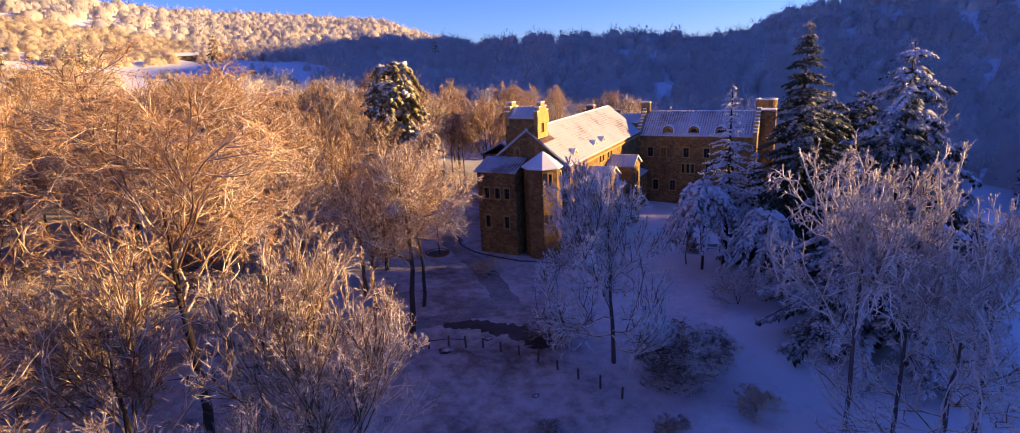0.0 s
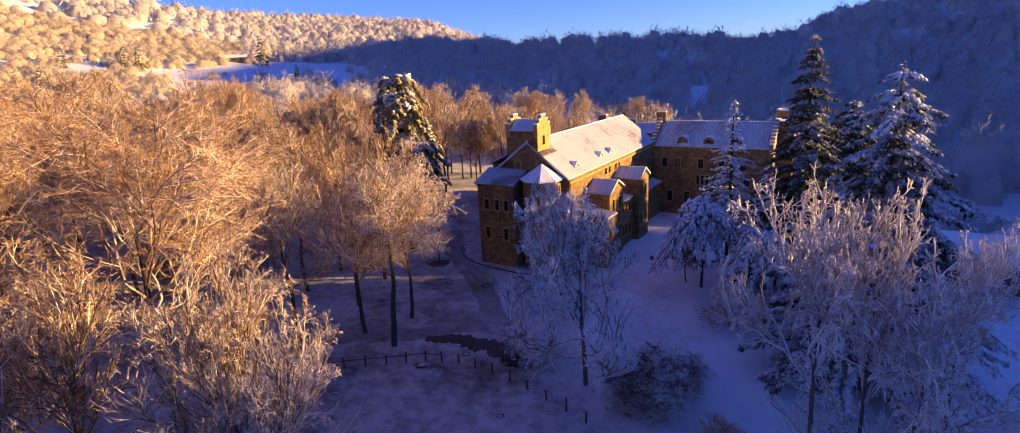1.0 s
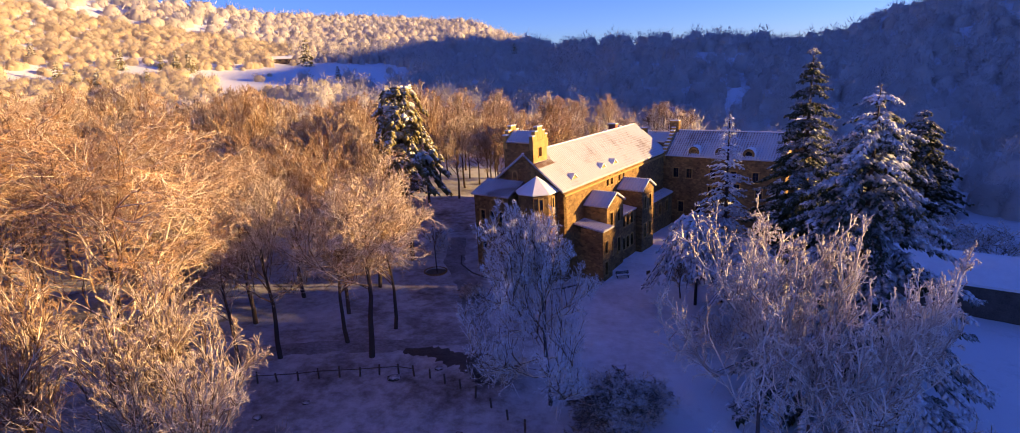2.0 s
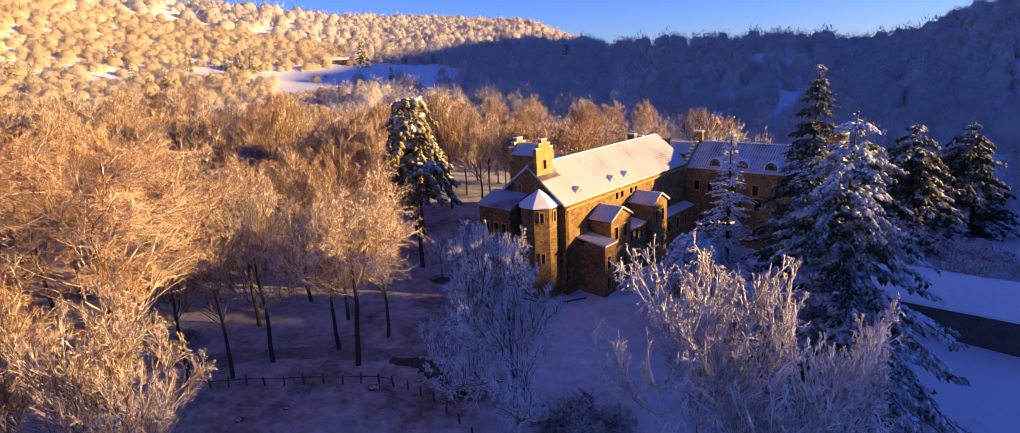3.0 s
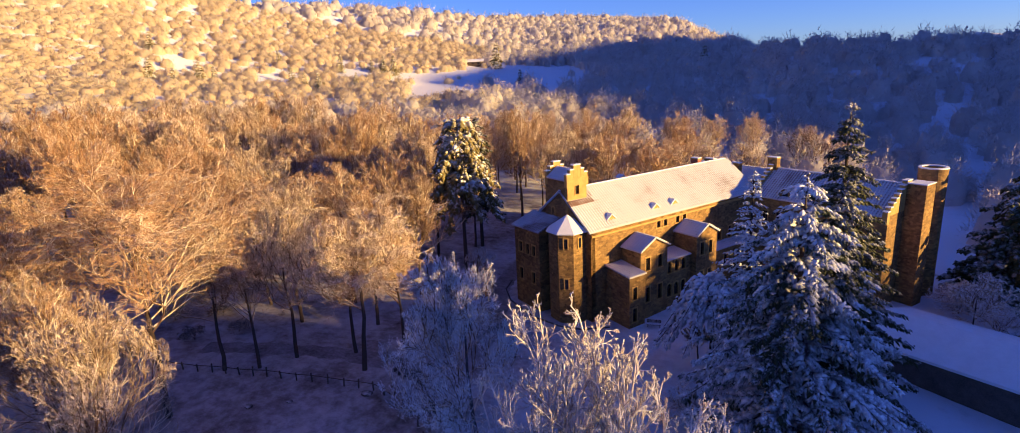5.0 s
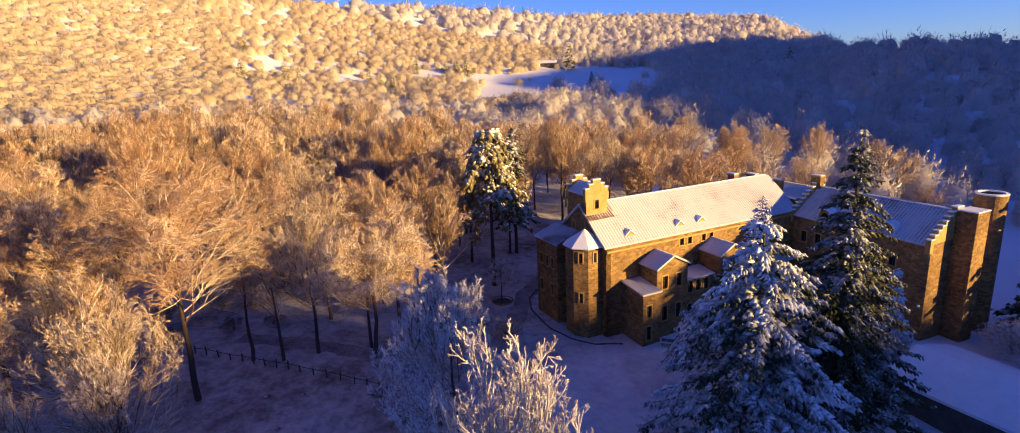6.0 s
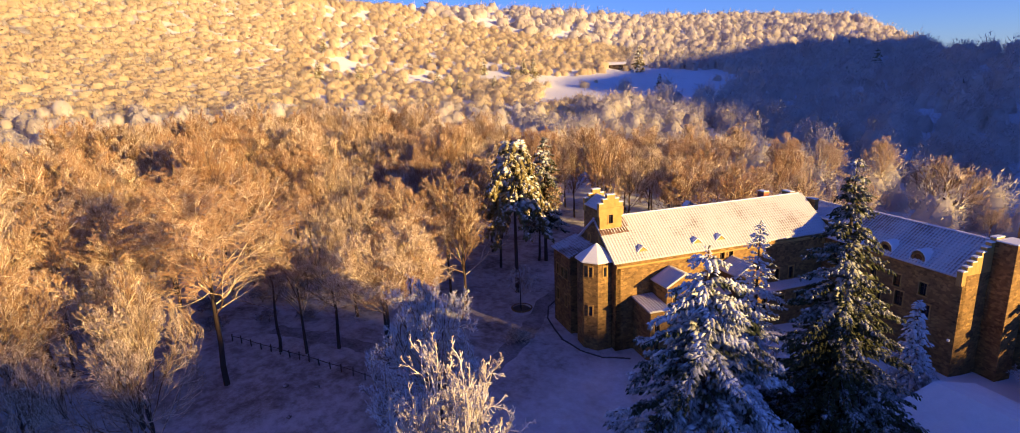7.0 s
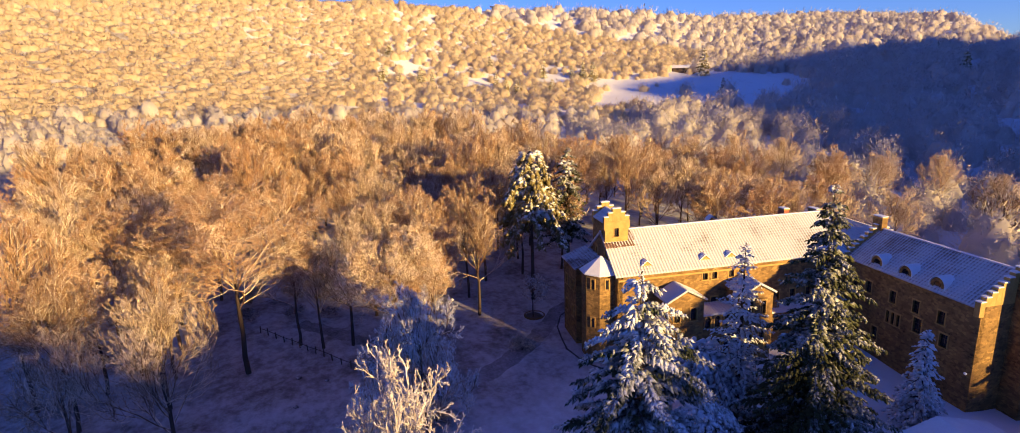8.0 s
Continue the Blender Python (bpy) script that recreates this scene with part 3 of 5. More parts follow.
def build_house():
    h = thing("manor_house", "large ochre stone manor with snowy tiled roofs and tower", "house", HOUSE_M)
    # nave
    length, width, ez, rz = 35.0, 11.8, 12.35, 16.85
    wins = [(u, u + 0.75, 10.6, 11.9) for u in (12.0, 13.4, 15.9, 17.3)] + [(u, u + 0.9, 6.2, 8.0) for u in (11.2, 13.4)] + [(u, u + 1.0, 2.2, 4.2) for u in (11.3, 13.6, 23.5, 26.5)] + [(u, u + 0.8, 6.0, 7.8) for u in (23.0, 25.5, 28.0)]
    part("nave_wall", wall((0, 0), (length, 0), -3, ez, 0.7, wins), STONE, h, "ochre rubble wall with paired arched windows")
    for o in wins:
        window(h, (0, 0), (length, 0), *o, arched=o[3] > 10)
    part("back_wall", wall((length, width), (0, width), -3, ez, 0.7), STONE, h)
    gw = [(10.9, 11.7, 4, 6)]
    part("gable_wall", wall((0, width), (0, 0), -3, ez, 0.7, gw, [(width / 2, rz - 0.15)]), STONE, h)
    part("end_wall", wall((length, 0), (length, width), -3, ez, 0.7, (), [(width / 2, rz - 0.15)]), STONE, h)
    ov = 0.15
    k = (rz - ez) / (width / 2)
    slope("roof", (-0.3, -ov, ez - k * ov), (length, -ov, ez - k * ov), (length, width / 2, rz), (-0.3, width / 2, rz), TILES, h, label="clay tile slope under thin snow")
    slope("roof", (length, width + ov, ez - k * ov), (-0.3, width + ov, ez - k * ov), (-0.3, width / 2, rz), (length, width / 2, rz), TILES, h)
    bm = bmesh.new()
    for i in range(int(length / 0.6)):
        add_box(bm, -0.3 + i * 0.6, -0.3 + i * 0.6 + 0.57, width / 2 - 0.16, width / 2 + 0.16, rz, rz + 0.15)
    part("ridge_tiles", bm, SNOW, h)
    for u in (4.4, 12.8, 16.6):
        dormer(h, (u, 0.9, ez - 0.1), 0.0, 1.3, 0.95, 2.6, DRESSED)
    part("eave_cornice", box(0.02, length, -0.22, -0.004, ez - 0.75, ez - 0.5), DRESSED, h)
    chimney(h, 29.0, 7.2, 14.5, 17.3, 0.9, 1.3, BRICK)
    # buttresses on the lit side
    for u in (2.6, 22.4):
        part("buttress", prism([(u, -0.9), (u + 0.9, -0.9), (u + 0.9, -0.004), (u, -0.004)], -2, 7.0, [6.2, 6.2, 7.2, 7.2]), STONE, h)

    for a0, a1, b0, b1 in ((-0.3, 3.9, 3.5, 4.25), (3.2, 4.1, 4.25, 6.3)):
        slope("bare_roof_tiles", (a0, b0, ez + k * b0 + 0.03), (a1, b0 + 0.1, ez + k * (b0 + 0.1) + 0.03), (a1 - 0.2, b1, ez + k * b1 + 0.03), (a0, b1, ez + k * b1 + 0.03), TILES_CLAY, h, thick=0.05, label="bare red-brown clay tiles")
    # tower over the gable
    t0, t1, s0, s1, tz = -0.1, 3.15, 4.3, 9.0, 18.5
    tw = part("tower", wall((t0, s0), (t1, s0), 9, tz, 0.5, [(1.3, 1.95, 16.4, 17.9)]), DRESSED, h, "square stone tower with stepped gables")
    part("tower_wall", wall((t1, s0 + 0.003), (t1, s1 - 0.003), 9, tz - 0.003, 0.5), STONE, tw)
    part("tower_wall", wall((t1, s1), (t0, s1), 9, tz, 0.5), STONE, tw)
    part("tower_wall", wall((t0, s1 - 0.003), (t0, s0 + 0.003), 9, tz - 0.003, 0.5, [(1.3, 1.9, 12.4, 14.4)]), STONE, tw)
    window(tw, (t0, s0), (t1, s0), 1.3, 1.95, 16.4, 17.9, arched=True)
    window(tw, (t0, s1), (t0, s0), 1.3, 1.9, 12.4, 14.4, arched=True)
    for vv in (s0, s1 - 0.5):
        steps((t0 - 0.15, vv - 0.06), (t1 + 0.15, vv - 0.06), tz + 0.1, tz + 1.75, 0.55, 3, tw, DRESSED)
    part("tower_band", box(t0 - 0.2, t1 + 0.2, s0 - 0.14, s0 - 0.005, tz - 0.9, tz + 0.1), DRESSED, tw)
    mid = (t0 + t1) / 2
    for sg, e in ((-1, t0 - 0.25), (1, t1 + 0.25)):
        slope("tower_roof", (e, s0 + 0.5, tz - 0.1), (e, s1 - 0.55, tz - 0.1), (mid, s1 - 0.55, tz + 1.2), (mid, s0 + 0.5, tz + 1.2), TILES, tw)

    # round-cornered stair turret and the block beside it, against the gable
    cu, cv, rad = -1.1, 3.3, 2.55
    ring = [(cu + rad * math.cos(radians(a)), cv + rad * math.sin(radians(a))) for a in range(112, 472, 45)]
    tur = part("turret", prism(ring, -3, 12.4), STONE, h, "eight-sided stone turret with a pyramid roof")
    bm = bmesh.new()
    out = [bm.verts.new((cu + (rad + 0.3) * math.cos(radians(a)), cv + (rad + 0.3) * math.sin(radians(a)), 12.4)) for a in range(112, 472, 45)]
    low = [bm.verts.new((v.co.x, v.co.y, 12.25)) for v in out]
    tip = bm.verts.new((cu, cv, 14.3))
    for i in range(8):
        j = (i + 1) % 8
        bm.faces.new((out[i], out[j], tip))
        bm.faces.new((low[i], low[j], out[j], out[i]))
    bm.faces.new(low[::-1])
    part("turret_roof", bm, SNOW, tur)
    for a, z in ((-45, 10.4), (-45, 7.4), (-90, 10.4), (-135, 10.4), (-135, 5)):
        ang = radians(a + 180)
        am = radians(a)
        ap = rad * math.cos(radians(22.5))
        w = part("window", box(-0.22, 0.22, -0.06, 0.03, 0, 1.2), GLASS, tur)
        w.matrix_local = Matrix.LocRotScale((cu + ap * math.cos(am), cv + ap * math.sin(am), z), Euler((0, 0, am + math.pi / 2)), None)
        bm = bmesh.new()
        add_box(bm, -0.36, -0.22, -0.1, 0.03, -0.1, 1.3)
        add_box(bm, 0.22, 0.36, -0.1, 0.03, -0.1, 1.3)
        add_box(bm, -0.36, 0.36, -0.1, 0.03, 1.3, 1.45)
        part("surround", bm, DRESSED, w)
    blk = part("corner_block", wall((-3.6, 11.8), (-3.6, 6.2), -3, 11.8, 0.5, [(1.0, 1.7, 8.2, 9.6), (2.6, 3.3, 8.2, 9.6), (4.0, 4.7, 8.2, 9.6), (1.0, 1.7, 4.2, 5.8), (3.8, 4.5, 4.2, 5.8)]), STONE, h)
    for o in [(1.0, 1.7, 8.2, 9.6), (2.6, 3.3, 8.2, 9.6), (4.0, 4.7, 8.2, 9.6), (1.0, 1.7, 4.2, 5.8), (3.8, 4.5, 4.2, 5.8)]:
        window(blk, (-3.6, 11.8), (-3.6, 6.2), *o)
    part("block_side", wall((-3.1, 6.2), (-0.01, 6.2), -3, 11.8, 0.5), STONE, blk)
    part("block_side", wall((-0.01, 11.8), (-3.1, 11.8), -3, 11.8, 0.5), STONE, blk)
    slope("block_roof", (-3.9, 5.9, 11.8), (-3.9, 12.1, 11.8), (0.0, 12.1, 13.2), (0.0, 5.9, 13.2), TILES_BARE, blk)

    # gabled projections along the lit side
    def projection(u0, u1, v0, ez2, rz2, wins2, side_wins=()):
        mid2 = (u0 + u1) / 2
        pj = part("projection", wall((u0, v0), (u1, v0), -3, ez2, 0.45, wins2, [(mid2 - u0, rz2 - 0.12)]), STONE, h, "gabled stone projection with a snowy roof")
        for o in wins2:
            window(pj, (u0, v0), (u1, v0), *o)
        part("side_wall", wall((u0, -0.005), (u0, v0 + 0.45), -3, ez2, 0.45, side_wins), STONE, pj)
        part("side_wall", wall((u1, v0 + 0.45), (u1, -0.005), -3, ez2, 0.45), STONE, pj)
        for e in (u0 - 0.3, u1 + 0.3):
            slope("projection_roof", (e, v0 - 0.3, ez2 - 0.1), (e, -0.01, ez2 - 0.1), (mid2, -0.01, rz2), (mid2, v0 - 0.3, rz2), TILES, pj)

    projection(5.4, 10.4, -3.4, 9.5, 10.9, [(0.9, 1.7, 6.6, 8.3), (3.2, 4.0, 6.6, 8.3), (0.9, 1.7, 2.2, 4.2), (3.2, 4.0, 2.2, 4.2)])
    projection(15.7, 20.0, -3.9, 9.6, 10.9, [(0.8, 1.5, 6.6, 8.4), (2.6, 3.3, 6.6, 8.4), (0.8, 1.5, 2.2, 4.2), (2.6, 3.3, 2.2, 4.2)])
    low = part("porch", wall((2.6, -4.2), (5.38, -4.2), -3, 6.9, 0.4, [(0.6, 1.3, 3.6, 5.2), (0.6, 1.3, 0.6, 2.4)]), STONE, h)
    for o in ((0.6, 1.3, 3.6, 5.2), (0.6, 1.3, 0.6, 2.4)):
        window(low, (2.6, -4.2), (5.38, -4.2), *o)
    part("side_wall", wall((2.6, -0.95), (2.6, -3.8), -3, 6.9, 0.4), STONE, low)
    slope("porch_roof", (2.3, -4.5, 6.9), (5.38, -4.5, 6.9), (5.38, -0.01, 7.5), (2.3, -0.01, 7.5), TILES, low)
    gal_w = [(u, u + 0.8, 5.0, 6.6) for u in (0.5, 1.9, 3.3)] + [(u, u + 0.9, 1.6, 3.4) for u in (0.5, 1.9, 3.3)]
    gal = part("gallery", wall((10.42, -3.0), (15.68, -3.0), -3, 6.9, 0.4, gal_w), STONE, h)
    for o in gal_w:
        window(gal, (10.42, -3.0), (15.68, -3.0), *o, arched=True)
    slope("gallery_roof", (10.42, -3.1, 6.9), (15.68, -3.1, 6.9), (15.68, -0.01, 7.3), (10.42, -0.01, 7.3), TILES, gal)
    back = part("low_range", wall((20.02, -1.6), (33.9, -1.6), -3, 5.4, 0.5, [(u, u + 0.9, 2.6, 4.4) for u in (2.0, 5.0, 8.0, 11)]), STONE, h)
    for u in (2.0, 5.0, 8.0, 11):
        window(back, (20.02, -1.6), (33.9, -1.6), u, u + 0.9, 2.6, 4.4)
    slope("low_roof", (20.02, -1.8, 5.4), (33.9, -1.8, 5.4), (33.9, -0.01, 5.9), (20.02, -0.01, 5.9), TILES, back)

    # cross wing
    w0, w1, we, wr, ve, vw = 34.0, 44.0, 12.0, 15.4, -19.6, 0.3
    wl = vw - ve
    ww = [(s, s + 0.9, 8.0, 9.6) for s in (2.0, 4.3, 8.2, 11.6, 15.0)] + [(s, s + 0.45, 5.2, 6.8) for s in (8.0, 8.8, 9.6)] + [(12.0, 13.1, 5.6, 8.6 - 1.1), (15.6, 16.6, 5.4, 7.0)] + [(s, s + 0.9, 2.0, 3.8) for s in (3.0, 6.0)]
    wing = part("cross_wing", wall((w0, vw), (w0, ve), -5, we, 0.6, ww), STONE, h, "long stone wing with a snowy tiled roof")
    for o in ww:
        window(wing, (w0, vw), (w0, ve), *o)
    part("wing_wall", wall((w1, ve), (w1, vw), -5, we, 0.6), STONE, wing)
    gwin = [(4.4, 5.2, 8.6, 10.2), (4.4, 5.2, 4.4, 6.2)]
    part("wing_gable", wall((w0 + 0.003, ve), (w1, ve), -5, we, 0.6, gwin, [((w1 - w0) / 2, wr)]), STONE, wing)
    for o in gwin:
        window(wing, (w0, ve), (w1, ve), *o)
    part("wing_gable", wall((w1, vw), (w0, vw), -5, we, 0.6, (), [((w1 - w0) / 2, wr)]), STONE, wing)
    for sg, e in ((-1, w0 - 0.4), (1, w1 + 0.4)):
        slope("wing_roof", (e, ve + 0.6, we - 0.27), (e, vw - 0.6, we - 0.27), ((w0 + w1) / 2, vw - 0.6, wr), ((w0 + w1) / 2, ve + 0.6, wr), TILES_BARE, wing)
    part("ridge", box((w0 + w1) / 2 - 0.15, (w0 + w1) / 2 + 0.15, ve + 0.6, vw - 0.6, wr + 0.02, wr + 0.17, 0.03), SNOW, wing)
    for vv in (ve - 0.05, vw - 0.58):
        steps((w0 - 0.35, vv), (w1 + 0.35, vv), we - 0.1, wr + 0.5, 0.65, 8, wing, DRESSED)
    for s in (4.2, 8.6, 13.0):
        arched_dormer(wing, (w0 + 0.15, vw - s - 1.2, we - 0.35), -math.pi / 2, 1.7, 0.75, 2.6)
    chimney(wing, 39.0, 0.0, 14.5, 16.9, 0.9, 1.6, STONE)
    part("wing_pier", box(38.2, 40.9, ve - 2.4, ve - 0.055, -5, 15.6, 0.03), STONE, wing)
    part("snow_cap", box(38.15, 40.95, ve - 2.45, ve - 0.06, 15.604, 15.76, 0.05), SNOW, wing)

    # ranges behind
    rear = part("rear_range", wall((16.0, 22.0), (16.0, 14.5), -4, 10.6, 0.5, [(2, 2.8, 7, 8.6)]), STONE, h)
    part("rear_wall", wall((16.5, 14.5), (36.0, 14.5), -4, 10.6, 0.5), STONE, rear)
    part("rear_wall", wall((36.0, 22.0), (16.5, 22.0), -4, 10.6, 0.5), STONE, rear)
    for e in (14.1, 22.4):
        slope("rear_roof", (15.7, e, 10.5), (36.0, e, 10.5), (36.0, 18.25, 12.6), (15.7, 18.25, 12.6), TILES, rear)
    bell = part("bellcote", box(24.0, 25.2, 19.2, 20.0, 11.0, 13.2), STONE, rear)
    bm = bmesh.new()
    for sg in (-1, 1):
        vs = [bm.verts.new(c) for c in ((24.6 + sg * 0.85, 19.0, 13.2), (24.6 + sg * 0.85, 20.2, 13.2), (24.6, 20.2, 14.0), (24.6, 19.0, 14.0))]
        bm.faces.new(vs)
        bm.faces.new([bm.verts.new((v.co.x, v.co.y, v.co.z - 0.14)) for v in vs])
    part("bellcote_roof", bm, SNOW, bell)
    tall = part("linking_block", wall((35.2, 14.0), (35.2, 0.4), -4, 14.0, 0.5), STONE, h)
    part("link_side", wall((44.0, 14.0), (35.7, 14.0), -4, 14.0, 0.5), STONE, tall)
    slope("link_roof", (34.9, 0.35, 13.9), (34.9, 14.3, 13.9), (40.0, 14.3, 15.0), (40.0, 0.35, 15.0), TILES, tall)
    chimney(h, 37.0, 10.5, 14.0, 15.9, 0.9, 1.8, STONE)
    chimney(h, 36.5, 5.0, 14.0, 15.8, 0.8, 1.5, STONE)
    return h


def build_round_tower():
    foot = site(45.6, 104.6, 0)
    tw = thing("round_tower", "plain round stone tower with snow on its rim", "tower", pose(foot.x + 0.7, foot.y - 0.9, foot.z))
    bm = bmesh.new()
    n, r0, r1, zt = 28, 1.75, 1.4, 16.8
    rings = [(r0 + 0.08, -4), (r0, 2), (r0, zt), (r1, zt), (r1, zt - 1.5)]
    vs = [[bm.verts.new((r * math.cos(2 * math.pi * i / n), r * math.sin(2 * math.pi * i / n), z)) for i in range(n)] for r, z in rings]
    for a, b in zip(vs, vs[1:]):
        for i in range(n):
            j = (i + 1) % n
            bm.faces.new((a[i], a[j], b[j], b[i]))
    bm.faces.new(vs[-1])
    part("shaft", bm, STONE, tw)
    bm = bmesh.new()
    prof = [(r0 + 0.05, zt + 0.004), (r0 + 0.02, zt + 0.16), (r1 - 0.02, zt + 0.18), (r1 - 0.05, zt + 0.004)]
    vs = [[bm.verts.new((r * math.cos(2 * math.pi * i / n), r * math.sin(2 * math.pi * i / n), z)) for i in range(n)] for r, z in prof]
    for a, b in zip(vs, vs[1:] + vs[:1]):
        for i in range(n):
            j = (i + 1) % n
            bm.faces.new((a[i], a[j], b[j], b[i]))
    part("snow_rim", bm, SNOW, tw)


def build_shed():
    sh = thing("long_shed", "long low shed with a thick blanket of snow on its roof", "shed", SHED_M)
    u0, u1, v0, v1, e, r = 17.0, 30.0, -52.0, -25.5, 3.7, 5.4
    mid = (u0 + u1) / 2
    part("wall", wall((u0 + 0.4, v1 - 0.6), (u0 + 0.4, v0), -1, e, 0.3), DARK_WALL, sh)
    part("wall", wall((u1 - 0.4, v0), (u1 - 0.4, v1 - 0.6), -1, e, 0.3), DARK_WALL, sh)
    part("wall", wall((u1 - 0.7, v1 - 0.6), (u0 + 0.7, v1 - 0.6), -1, e, 0.3, (), [(6.2, r - 0.25)]), DARK_WALL, sh)
    for a, b in ((u0, mid), (u1, mid)):
        bm = bmesh.new()
        hi = [bm.verts.new(c) for c in ((a, v1, e), (a, v0, e), (b, v0, r), (b, v1, r))]
        lo = [bm.verts.new((v.co.x, v.co.y, v.co.z - 0.3)) for v in hi]
        bm.faces.new(hi)
        bm.faces.new(lo[::-1])
        for i in range(4):
            bm.faces.new((hi[i], lo[i], lo[(i + 1) % 4], hi[(i + 1) % 4]))
        part("roof", bm, SNOW, sh)


build_house()
build_round_tower()
build_shed()


# ---------------------------------------------------------------- bare trees
def tubes(p0, p1, r0, r1, sides):
    """Tapered tubes for many pieces of branch at once."""
    n = len(p0)
    d = p1 - p0
    d = d / (np.linalg.norm(d, axis=1, keepdims=True) + 1e-9)
    ref = np.where(np.abs(d[:, 2:3]) < 0.9, [[0.0, 0.0, 1.0]], [[1.0, 0.0, 0.0]])
    s = np.cross(d, ref)
    s /= np.linalg.norm(s, axis=1, keepdims=True)
    t = np.cross(d, s)
    a = 2 * np.pi * np.arange(sides) / sides
    ring = s[:, None] * np.cos(a)[None, :, None] + t[:, None] * np.sin(a)[None, :, None]
    lo = p0[:, None] + ring * r0[:, None, None]
    hi = p1[:, None] + ring * r1[:, None, None]
    verts = np.concatenate([lo, hi], 1).reshape(-1, 3)
    i = np.arange(sides)
    j = (i + 1) % sides
    f = np.stack([i, j, sides + j, sides + i], -1)
    faces = (f[None] + (np.arange(n) * 2 * sides)[:, None, None]).reshape(-1, 4)
    return verts, faces


def branch_out(rng, curves, radii, count, angle, ratio, lo, up, wob, k, spread=0.25, fall=0.0):
    """Children of each curve (n x m x 3): count each, between lo and 1 of the length; fall opens the lower ones wider.
    Returns curves and radii."""
    n, m, _ = curves.shape
    t = lo + (1 - lo) * (np.arange(count)[None] + rng.random((n, count))) / count
    t = np.clip(t, 0, 0.999)
    f = t * (m - 1)
    i = f.astype(int)
    w = (f - i)[..., None]
    rows = np.arange(n)[:, None]
    base = curves[rows, i] * (1 - w) + curves[rows, i + 1] * w
    d = curves[rows, i + 1] - curves[rows, i]
    d /= np.linalg.norm(d, axis=-1, keepdims=True) + 1e-9
    length = np.linalg.norm(np.diff(curves, axis=1), axis=-1).sum(1)[:, None]
    rnd = rng.normal(size=(n, count, 3))
    side = rnd - (rnd * d).sum(-1, keepdims=True) * d
    side /= np.linalg.norm(side, axis=-1, keepdims=True) + 1e-9
    ang = np.radians(angle * (1 + fall * (0.5 - t[..., None])) * (1 + spread * rng.normal(size=(n, count, 1))))
    dirn = d * np.cos(ang) + side * np.sin(ang)
    size = length * ratio * (1.15 - 0.65 * t) * (0.75 + 0.5 * rng.random((n, count)))
    pts = [base]
    cur = dirn
    for _ in range(k):
        cur = cur + rng.normal(size=cur.shape) * wob + np.array([0, 0, up])
        cur /= np.linalg.norm(cur, axis=-1, keepdims=True)
        pts.append(pts[-1] + cur * (size / k)[..., None])
    out = np.stack(pts, 2).reshape(n * count, k + 1, 3)
    rad = (radii[:, None] * (0.75 - 0.35 * t)).reshape(-1)
    return out, rad


def curve_tubes(curves, radii, tip, sides):
    n, m, _ = curves.shape
    k = m - 1
    f = np.linspace(1, tip, m)
    p0, p1 = curves[:, :-1].reshape(-1, 3), curves[:, 1:].reshape(-1, 3)
    r0, r1 = (radii[:, None] * f[None, :-1]).reshape(-1), (radii[:, None] * f[None, 1:]).reshape(-1)
    return tubes(p0, p1, r0, r1, sides)


def merge(groups):
    vs, fs, n = [], [], 0
    for v, f in groups:
        f = f if f.shape[1] == 3 else np.concatenate([f[:, [0, 1, 2]], f[:, [0, 2, 3]]])
        vs.append(v)
        fs.append(f + n)
        n += len(v)
    return np.concatenate(vs), np.concatenate(fs)


def slivers(rng, curves, wide):
    """The finest twigs: one slim wedge each."""
    p0, p1 = curves[:, 0], curves[:, -1]
    d = p1 - p0
    side = np.cross(d, rng.normal(size=d.shape))
    side /= np.linalg.norm(side, axis=1, keepdims=True) + 1e-9
    w = (wide * (0.7 + 0.6 * rng.random(len(d))))[:, None]
    v = np.stack([p0 - side * w, p0 + side * w, p1], 1).reshape(-1, 3)
    return v, np.arange(len(v)).reshape(-1, 3)


def round_off(c, centre, crown, half):
    """Draws stray ends in, so that a crown fills an uneven dome."""
    d = (c - centre) / np.array([crown, crown, half])
    az = np.arctan2(d[..., 1], d[..., 0])
    r = np.linalg.norm(d, axis=-1) / (1 + 0.10 * np.sin(3 * az + centre[0]) + 0.08 * np.sin(7 * az + 9 * d[..., 2]))
    k = np.where(r > 0.75, (0.75 + 0.30 * (1 - np.exp(-(r - 0.75) / 0.30))) / np.maximum(r, 1e-6), 1.0)
    return centre + (c - centre) * k[..., None]


